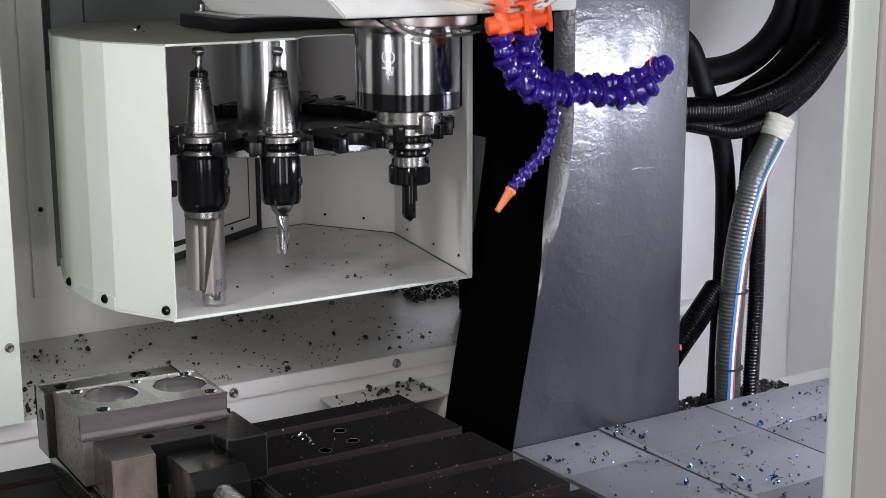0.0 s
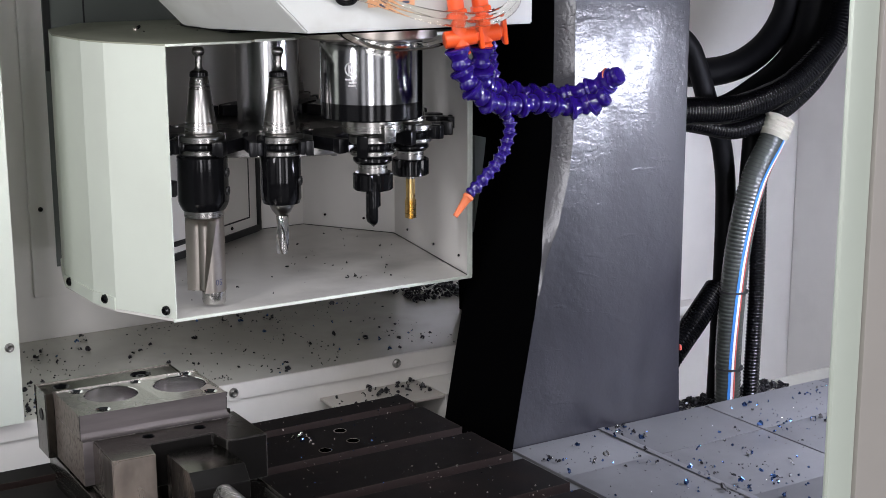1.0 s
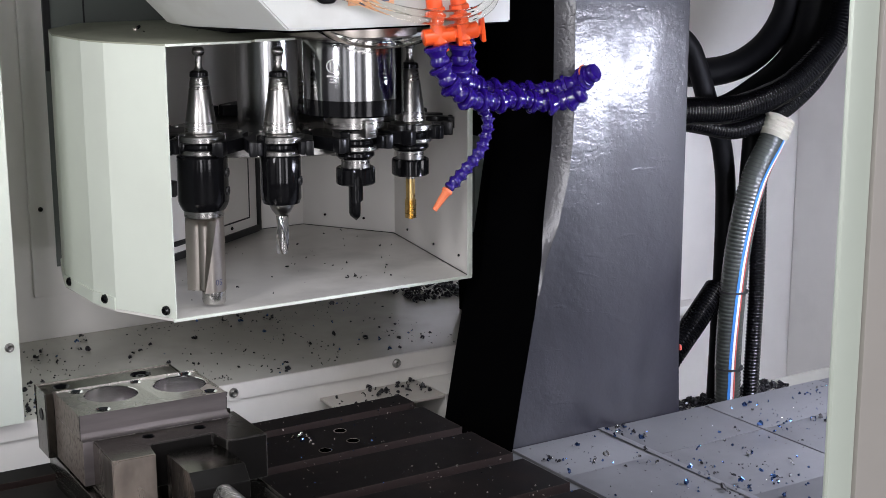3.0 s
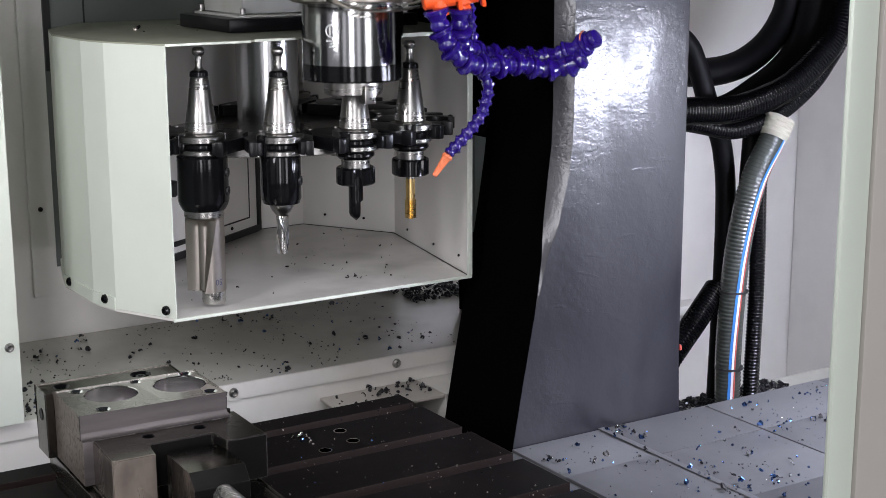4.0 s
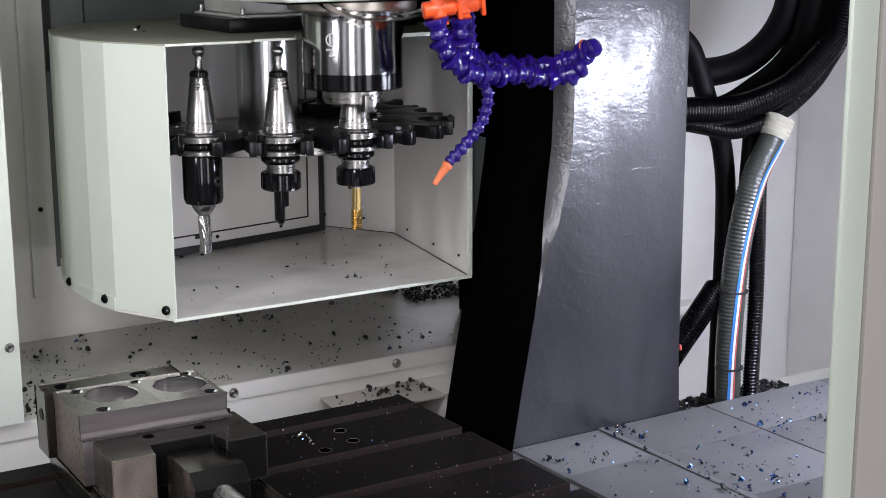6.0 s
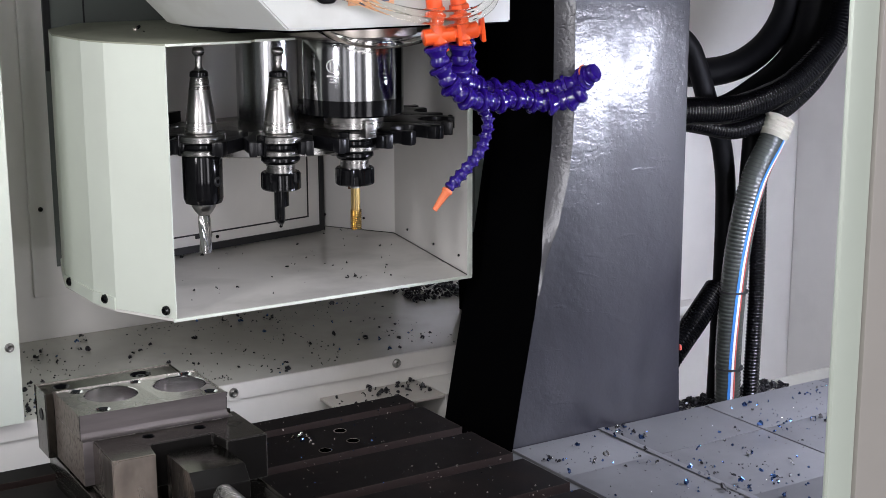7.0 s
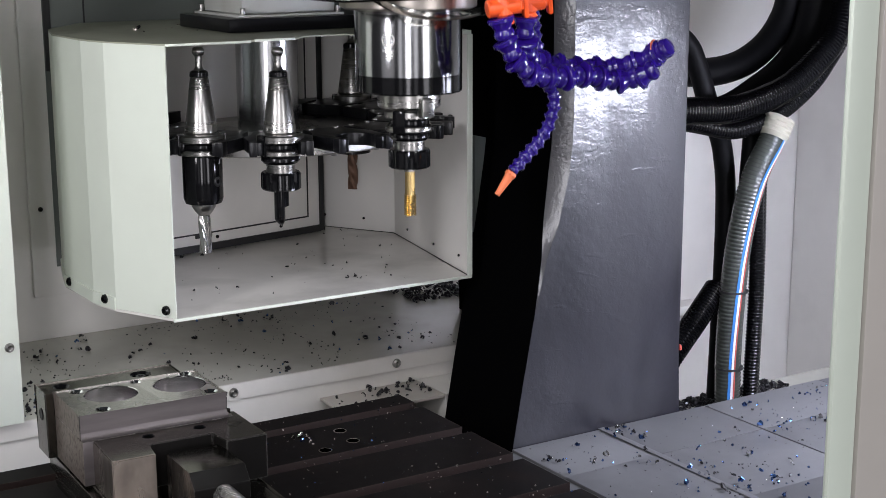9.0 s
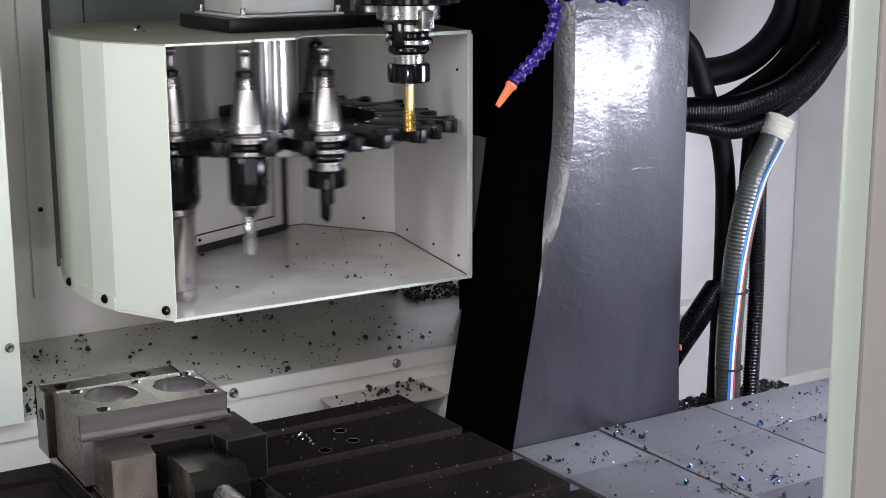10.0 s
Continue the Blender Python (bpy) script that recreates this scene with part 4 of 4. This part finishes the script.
SEG_BIG = to_mesh("hose_segment", lathe([(r * 1.10, z * 1.14) for r, z in seg_profile], 24), BLUE)
SEG_SMALL = to_mesh("hose_segment", lathe([(r * 0.62, z * 0.62) for r, z in seg_profile], 20), BLUE)


def segmented_hose(points, mesh, step, parent):
    """Ball-and-socket segments strung along a line."""
    for i, (p, d) in enumerate(evenly(spline(points, 16), step)):
        s = new("hose_segment", mesh)
        s.parent, s.matrix_local = parent, along(p, -d) @ pose(0, 0, 0, 4 * math.sin(i * 2.1), 4 * math.cos(i * 1.7), 40 * i)


def valve(x, y, z, turn):
    bm = lathe([(0, 0.026), (0.0088, 0.026), (0.0088, 0.012), (0.0108, 0.009), (0.0112, -0.009), (0.0082, -0.0125), (0.0086, -0.014), (0.0112, -0.0190), (0.0112, -0.0205), (0, -0.0205)], 24)
    join(bm, lathe([(0, 0.036), (0.0125, 0.036), (0.0135, 0.034), (0.0135, 0.027), (0.0115, 0.0255), (0, 0.0255)], 6), pose(0, 0, 0, 0, 0, 12))
    join(bm, lathe([(0, 0.0205), (0.0095, 0.0205), (0.0110, 0.0190), (0.0110, -0.0190), (0.0095, -0.0205), (0, -0.0205)], 24), pose(0, 0, 0, 0, 90, turn))
    join(bm, lathe([(0, 0.052), (0.0105, 0.052), (0.0105, 0.0365), (0, 0.0365)], 20))
    bm.transform(pose(0.006, 0, 0.002, 0, -9, 0))
    v = part("valve", bm, ORANGE, head, "orange plastic tap valve", m=pose(x, y, z))
    h = bmesh.new()
    box(h, 0.0235, 0.0295, -0.0075, 0.0075, -0.017, 0.017, 0.0022)
    box(h, 0.0195, 0.0240, -0.0060, 0.0060, -0.0060, 0.0060, 0.001)
    part("valve_handle", h, ORANGE, v, m=pose(0.006, 0, 0.002, 0, -9, 0) @ pose(0, 0, 0, 0, 0, turn) @ pose(0, 0, 0, 8, 0, 0))
    return v


HY0 = -0.128
P = Vector
v1 = valve(0.046, HY0 - 0.006, 0.132, -20)
v2 = valve(0.086, HY0, 0.135, -20)
ORIGIN = {v1.name: P((0.046, HY0 - 0.006, 0.132)), v2.name: P((0.086, HY0, 0.135)), "small_valve": P((0.122, HY0 + 0.03, 0.200))}


def local(points, v):
    return [P(p) - ORIGIN[v.name] for p in points]


segmented_hose(local([(0.052, HY0 - 0.006, 0.108), (0.056, HY0 - 0.008, 0.092), (0.068, HY0 - 0.012, 0.070), (0.092, HY0 - 0.014, 0.052), (0.130, HY0 - 0.014, 0.046), (0.175, HY0 - 0.016, 0.046), (0.215, HY0 - 0.020, 0.038), (0.245, HY0 - 0.036, 0.045), (0.258, HY0 - 0.056, 0.062)], v1), SEG_BIG, 0.0264, v1)
segmented_hose(local([(0.088, HY0, 0.108), (0.090, HY0 + 0.002, 0.090), (0.102, HY0 + 0.010, 0.070), (0.140, HY0 + 0.016, 0.058), (0.185, HY0 + 0.010, 0.052), (0.230, HY0 - 0.004, 0.052), (0.258, HY0 - 0.026, 0.064), (0.268, HY0 - 0.046, 0.076)], v2), SEG_BIG, 0.0264, v2)
part("hose_end", lathe([(0.0070, -0.012), (0.0152, -0.012), (0.0152, -0.0105), (0.0128, -0.0100), (0.0120, 0.0), (0.0095, 0.002), (0.0060, -0.004), (0.0, -0.004)], 20), [BLUE], v2, m=along(P((0.270, HY0 - 0.050, 0.078)) - ORIGIN[v2.name], P((0.35, -0.85, 0.4)).normalized()))
part("end_ring", lathe([(0.0136, -0.0135), (0.0160, -0.0135), (0.0164, -0.0128), (0.0160, -0.0120), (0.0136, -0.0120)], 24), ORANGEDULL, v2, "orange ring at the hose tip", m=along(P((0.272, HY0 - 0.046, 0.0775)) - ORIGIN[v2.name], P((0.35, -0.85, 0.4)).normalized()))
v3 = part("small_valve", lathe([(0, 0.012), (0.006, 0.012), (0.0065, -0.012), (0, -0.012)], 16), ORANGE, head, m=pose(0.122, HY0 + 0.03, 0.200))
segmented_hose(local([(0.122, HY0 + 0.03, 0.186), (0.122, HY0 + 0.03, 0.150), (0.122, HY0 + 0.028, 0.110), (0.122, HY0 + 0.020, 0.075), (0.116, HY0 - 0.006, 0.045), (0.124, HY0 - 0.012, 0.022), (0.121, HY0 - 0.012, 0.000), (0.111, HY0 - 0.010, -0.022), (0.088, HY0 - 0.006, -0.048), (0.070, HY0 - 0.004, -0.064)], v3), SEG_SMALL, 0.0122, v3)
noz = lathe([(0.0066, 0.003), (0.0074, 0.0015), (0.0074, -0.001), (0.0058, -0.003), (0.0034, -0.030), (0.0020, -0.030), (0.0022, 0.003)], 20)
part("nozzle", noz, ORANGEDULL, v3, "dull orange tapered nozzle", m=along(P((0.066, HY0 - 0.003, -0.070)) - ORIGIN[v3.name], P((0.62, -0.05, 0.78)).normalized()))
for name, pts in (("coolant_tube", [(-0.090, -0.06, 0.150), (-0.070, -0.085, 0.134), (-0.030, -0.098, 0.124), (0.015, -0.105, 0.124), (0.044, HY0, 0.132)]),
                  ("coolant_tube", [(-0.10, -0.118, 0.205), (-0.060, -0.122, 0.186), (0.0, -0.150, 0.167), (0.070, -0.165, 0.163), (0.120, -0.150, 0.178), (0.150, -0.120, 0.21)]),
                  ("coolant_tube", [(-0.13, -0.118, 0.196), (-0.080, -0.122, 0.187), (0.0, -0.145, 0.160), (0.065, -0.160, 0.153), (0.120, -0.150, 0.168), (0.155, -0.120, 0.20)])):
    part(name, sweep(spline(pts, 12), 0.0050, 16), CLEAR, head, "clear plastic tube")
part("cable", sweep(spline([(-0.118, -0.116, 0.215), (-0.110, -0.117, 0.185), (-0.095, -0.118, 0.181), (-0.085, -0.117, 0.187), (-0.06, -0.118, 0.215)], 10), 0.0035, 10), BLACKHOSE, head, "black cable")

# ------------------------------------------------------------------ hoses behind the column
def stripe(points, r, turn, width, mat, parent):
    line = spline(points, 16)
    bm = bmesh.new()
    prev = None
    for i, p in enumerate(line):
        d = (line[min(i + 1, len(line) - 1)] - line[max(i - 1, 0)]).normalized()
        toward = P((-0.55, -0.83, 0))
        toward = (toward - d * toward.dot(d)).normalized()
        side = d.cross(toward)
        pair = []
        for a in (turn - width, turn + width):
            a = radians(a + 72 * (i / len(line)) ** 1.3)
            pair.append(bm.verts.new(p + (toward * math.cos(a) + side * math.sin(a)) * r))
        if prev:
            bm.faces.new((prev[0], prev[1], pair[1], pair[0]))
        prev = pair
    part("stripe", bm, mat, parent)


suction = thing("suction_hose", label="grey wire-reinforced hose with red white and blue stripes", category="hose")
path = [(0.798, 0.10, -0.62), (0.798, 0.10, -0.55), (0.796, 0.10, -0.435), (0.808, 0.10, -0.284), (0.836, 0.10, -0.167), (0.876, 0.10, -0.095), (0.888, 0.10, -0.072)]
line = [p for p, _ in evenly(spline(path, 30), 0.0017)]
bm = sweep(line, lambda i: 0.0221 if i % 4 < 2 else 0.0228, 24)
for k, f in enumerate(bm.faces):
    f.material_index = 1 if (k // 24) % 4 == 0 else 0
part("hose_wall", bm, [GREYHOSE, WIRE], suction)
for turn, width, mat in ((-11, 5.5, BLUELINE), (1, 5.5, WHITELINE), (11, 3, REDLINE)):
    stripe(path, 0.0232, turn - 2, width, mat, suction)
bm = lathe([(0, 0.011), (0.021, 0.013)] + [(0.0258 + 0.0022 * (k % 2), 0.012 - 0.0042 * k) for k in range(9)] + [(0.0235, -0.025), (0, -0.025)], 28)
fray = random.Random(4)
for v in bm.verts:
    v.co *= 1 + fray.uniform(-0.05, 0.05) * (1.0 if v.co.z > 0.002 else 0.35)
part("hose_end", bm, PALE, suction, "pale taped hose end", m=along(P((0.890, 0.10, -0.066)), P((0.45, 0, 0.9)).normalized()))
for z, x in ((-0.352, 0.802), (-0.490, 0.798)):
    part("cable_tie", lathe([(0.0240, -0.002), (0.0252, -0.002), (0.0252, 0.002), (0.0240, 0.002)], 24), RUBBER, suction, m=pose(x, 0.10, z))

def conduit(pts, r, mat, ribs, label):
    bm = corrugated(pts, r, ribs, 18, 0.17) if ribs else sweep(spline(pts, 12), r, 20)
    tagged(part("black_hose", bm, mat), label, "hose", "black conduits")


RIBBED = "glossy black corrugated cable conduit behind the column"
for pts, r in (([(0.50, 0.09, -0.020), (0.66, 0.09, -0.027), (0.766, 0.09, -0.032), (0.843, 0.09, -0.020), (0.908, 0.09, 0.002), (0.966, 0.09, 0.040), (1.011, 0.09, 0.085), (1.033, 0.09, 0.163), (1.04, 0.09, 0.30)], 0.0235),
               ([(0.60, 0.12, -0.030), (0.725, 0.12, -0.056), (0.809, 0.12, -0.072), (0.894, 0.12, -0.056), (0.967, 0.12, -0.018), (1.02, 0.12, 0.030), (1.07, 0.12, 0.11), (1.09, 0.12, 0.28)], 0.0170),
               ([(0.862, 0.11, -0.63), (0.862, 0.11, -0.54), (0.866, 0.11, -0.342), (0.868, 0.12, -0.22), (0.885, 0.14, -0.08)], 0.0145),
               ([(0.885, 0.13, -0.63), (0.887, 0.13, -0.45), (0.888, 0.13, -0.30), (0.895, 0.14, -0.15), (0.92, 0.15, -0.03)], 0.0125),
               ([(0.60, 0.10, -0.52), (0.675, 0.11, -0.450), (0.735, 0.12, -0.400), (0.80, 0.14, -0.355)], 0.0220)):
    conduit(pts, r, BLACKHOSE, 0.0062, RIBBED)
PLAIN = "thick matt black sleeved cable looping behind the column"
for pts, r in (([(0.62, 0.22, 0.050), (0.784, 0.22, 0.020), (0.884, 0.22, 0.0215), (0.957, 0.22, 0.049), (1.008, 0.22, 0.098), (1.028, 0.22, 0.158), (1.035, 0.22, 0.30)], 0.0255),
               ([(0.80, 0.17, -0.060), (0.854, 0.17, -0.046), (0.907, 0.17, -0.023), (0.973, 0.17, 0.014), (1.024, 0.17, 0.068), (1.050, 0.17, 0.16), (1.055, 0.17, 0.30)], 0.0330),
               ([(0.66, 0.16, 0.12), (0.728, 0.16, 0.078), (0.756, 0.16, 0.034), (0.785, 0.16, -0.036), (0.83, 0.17, -0.12), (0.842, 0.17, -0.26), (0.835, 0.17, -0.63)], 0.0180),
               ([(1.120, 0.20, 0.32), (1.112, 0.20, 0.14), (1.08, 0.20, 0.06), (1.01, 0.20, -0.01), (0.93, 0.20, -0.05)], 0.0260),
               ([(0.838, 0.13, -0.63), (0.838, 0.13, -0.45), (0.846, 0.13, -0.30), (0.862, 0.14, -0.15), (0.88, 0.15, -0.03)], 0.0135)):
    conduit(pts, r, SLEEVE, 0, PLAIN)

# ------------------------------------------------------------------ chips
def chip_field(name, count, area, z, size, mats, seed, label, clumps=0, curl=0.4):
    """Broken and curled chips, thrown at random over a patch or gathered round a few random spots."""
    rnd = random.Random(seed)
    bm = bmesh.new()
    spots = [(rnd.uniform(*area[0]), rnd.uniform(*area[1]), rnd.uniform(0.006, 0.03)) for _ in range(clumps)]

    def nugget(x, y, s, mi):
        """A crumpled, faceted crumb of a broken chip."""
        turn = Euler((rnd.uniform(0, 6.28), rnd.uniform(0, 6.28), rnd.uniform(0, 6.28))).to_matrix()
        rings = []
        for k, (h, rad) in enumerate(((-0.5, 0.25), (-0.15, 0.55), (0.25, 0.45), (0.55, 0.2))):
            rings.append([bm.verts.new(turn @ Vector((rad * rnd.uniform(0.5, 1.3) * math.cos(1.571 * i + k * 0.7), rad * rnd.uniform(0.35, 0.9) * math.sin(1.571 * i + k * 0.7), h)) * s + Vector((x, y, z + s * 0.34))) for i in range(4)])
        for a, b in zip(rings, rings[1:]):
            for i in range(4):
                bm.faces.new((a[i], a[(i + 1) % 4], b[(i + 1) % 4], b[i])).material_index = mi
        bm.faces.new(rings[0]).material_index = mi
        bm.faces.new(rings[-1]).material_index = mi

    def curled(x, y, s, mi):
        """A strip rolled into a short coil, with its own thickness."""
        bend = rnd.uniform(1.5, 6.0)
        tilt = Euler((rnd.uniform(-1.2, 1.2), rnd.uniform(-0.8, 0.8), rnd.uniform(0, 6.28))).to_matrix()
        w, steps, pitch, prev = s * rnd.uniform(0.22, 0.45), 8, s * rnd.uniform(0.0, 0.10), None
        for i in range(steps + 1):
            t = bend * (i / steps - 0.5)
            row = []
            for rad, k in ((0.50, -0.5), (0.50, 0.5), (0.40, 0.5), (0.40, -0.5)):
                q = Vector((math.sin(t) * rad * s, -math.cos(t) * rad * s, k * w + pitch * t))
                row.append(bm.verts.new(Vector((x, y, z + s * 0.3)) + tilt @ q))
            if prev:
                for j in range(4):
                    bm.faces.new((prev[j], prev[(j + 1) % 4], row[(j + 1) % 4], row[j])).material_index = mi
            else:
                bm.faces.new(row).material_index = mi
            prev = row
        bm.faces.new(prev).material_index = mi

    for _ in range(count):
        x, y = rnd.uniform(*area[0]), rnd.uniform(*area[1])
        if spots and rnd.random() < 0.6:
            cx, cy, spread = rnd.choice(spots)
            x = min(max(rnd.gauss(cx, spread), area[0][0]), area[0][1])
            y = min(max(rnd.gauss(cy, spread), area[1][0]), area[1][1])
        s = size * rnd.choice((0.35, 0.5, 0.5, 0.7, 0.7, 1.0, 1.35))
        (curled if rnd.random() < curl else nugget)(x, y, s, rnd.randrange(len(mats)))
    for v in bm.verts:
        v.co.z = max(v.co.z, z + 0.0002)
    ob = part(name, bm, mats, smooth=25)
    return tagged(ob, label, "metal chips", kind="stuff")


chip_field("cover_chips", 290, ((0.20, 0.95), (-0.50, -0.118)), -0.4586, 0.0070, [CHIPBLUE, CHIPDARK, CHIPBLUE, CHIPBLUE, CARBIDE], 3, "small blued steel chips on the way cover", 22, 0.35)
chip_field("cover_chips", 46, ((0.33, 0.46), (-0.42, -0.31)), -0.4570, 0.0066, [CHIPBLUE, CHIPDARK, CHIPDARK], 31, "cluster of blued chips on the way cover", 4, 0.4)
chip_field("cover_dust", 900, ((0.19, 1.0), (-0.60, -0.11)), -0.4588, 0.0016, [CHIPDARK, CARBIDE, CHIPDARK], 33, "fine metal dust on the way cover", 0, 0.0)
chip_field("shelf_chips", 135, ((-0.42, 0.27), (0.19, 0.55)), -0.387, 0.0068, [CHIPDARK, CHIPDARK, CHIPDARK, CHIPDARK, CHIPBLUE], 5, "dark steel chips on the shelf", 30, 0.35)
chip_field("shelf_chips", 60, ((-0.425, -0.31), (0.19, 0.34)), -0.387, 0.0068, [CHIPDARK, CHIPDARK, CHIPBLUE], 51, "dark and blued chips in the shelf corner", 8, 0.35)
chip_field("shelf_crumbs", 420, ((-0.42, 0.30), (0.19, 0.55)), -0.387, 0.0024, [CHIPDARK], 52, "fine dark crumbs on the shelf", 40, 0.0)
chip_field("ledge_chips", 40, ((0.04, 0.20), (0.12, 0.178)), -0.435, 0.0085, [CHIPDARK], 6, "dark steel chips on the ledge", 5, 0.3)
chip_field("table_chips", 330, ((-0.24, 0.10), (-0.40, 0.06)), TOP, 0.0021, [CHIPBLUE, DULLSTEEL, CHIPDARK, DULLSTEEL], 7, "tiny bright chips on the table", 0, 0.1)
chip_field("table_chips", 9, ((-0.115, -0.085), (-0.045, -0.015)), TOP, 0.0075, [CHIPBLUE, CARBIDE], 71, "bright chips beside the table's bolt holes", 2, 0.5)
chip_field("hood_chips", 90, ((-0.2, 0.25), (0.06, 0.45)), ZF, 0.004, [CHIPDARK], 8, "tiny dark chips on the magazine floor", 12, 0.2)
chip_field("roof_chips", 18, ((-0.20, -0.06), (0.25, 0.40)), ZT + 0.0012, 0.006, [CHIPDARK, DULLSTEEL], 9, "a few chips on the magazine roof", 3, 0.3)
chip_field("swarf_heap", 2600, ((0.54, 1.0), (-0.06, 0.19)), -0.575, 0.011, [CHIPDARK], 10, "heap of dark swarf behind the way cover", 0, 0.5)
chip_field("corner_swarf", 420, ((0.36, 0.56), (0.44, 0.56)), -0.387, 0.009, [CHIPDARK], 12, "dark swarf in the shelf corner", 0, 0.5)

# ------------------------------------------------------------------ the unseen hall added round the machine, dark for the metal's reflections
wall_piece("hall_floor", -6, 5, -7, 4, -1.33, -1.30, CONCRETE, label="grey concrete workshop floor", category="floor")
wall_piece("hall_wall_rear", -6, 5, 4, 4.1, -1.3, 3.2, HALLWALL, label="plain dark wall added round the machine, out of view")
wall_piece("hall_wall_front", -6, 5, -7.1, -7, -1.3, 3.2, HALLWALL, label="plain dark wall added round the machine, out of view")
wall_piece("hall_wall_left", -6.1, -6, -7, 4, -1.3, 3.2, HALLWALL, label="plain dark wall added round the machine, out of view")
wall_piece("hall_wall_side", 5, 5.1, -7, 4, -1.3, 3.2, HALLWALL, label="plain dark wall added round the machine, out of view")


# ------------------------------------------------------------------ what moves
def glide(table_rows, t):
    """The value at t of a list of (seconds, value), with soft starts and stops between them."""
    for (a, u), (b, v) in zip(table_rows, table_rows[1:]):
        if a <= t <= b:
            if b == a:
                return v
            f = (t - a) / (b - a)
            s = 0.12
            if f < s:
                g = f * f / (2 * s * (1 - s))
            elif f > 1 - s:
                g = 1 - (1 - f) ** 2 / (2 * s * (1 - s))
            else:
                g = (f - s / 2) / (1 - s)
            return u + (v - u) * g
    return table_rows[-1][1]


HEAD_Y = ((0.0, -0.146), (0.20, -0.146), (1.46, 0.0), (7.36, 0.0), (8.64, -0.146), (10.0, -0.146))
HEAD_Z = ((-0.973, 0.1515), (0.227, 0.0), (3.61, 0.0), (4.81, 0.1515), (5.11, 0.1515), (6.31, 0.0), (8.63, 0.0), (9.83, 0.1515), (10.0, 0.1515))
INDEX = ((0.0, 0.0), (4.86, 0.0), (5.09, -1.0), (9.89, -1.0), (10.08, 0.0))
TICKS = [i / 10 for i in range(101)]
FINE = sorted(set(TICKS) | {i / 30 for i in list(range(144, 156)) + list(range(294, 301))})


def motions():
    walk(head, [(t, pose(0, glide(HEAD_Y, t), glide(HEAD_Z, t))) for t in TICKS])
    walk(carousel, [(t, pose(CX, CY, 0.002, 0, 0, STEP * glide(INDEX, t))) for t in FINE])
    for tool, k in ((drill, -2), (mill, -1), (spare, 6)):
        walk(tool, [(t, slot_pose(k + glide(INDEX, t))) for t in FINE])
    walk(spot, [(t, pose(0, glide(HEAD_Y, t), glide(HEAD_Z, t) + 0.0035) if t < 2.0 else slot_pose(glide(INDEX, t))) for t in FINE])
    walk(tap, [(t, slot_pose(1 + glide(INDEX, t)) if t < 7.0 else pose(0, glide(HEAD_Y, t), glide(HEAD_Z, t) + 0.0035)) for t in FINE])


motions()
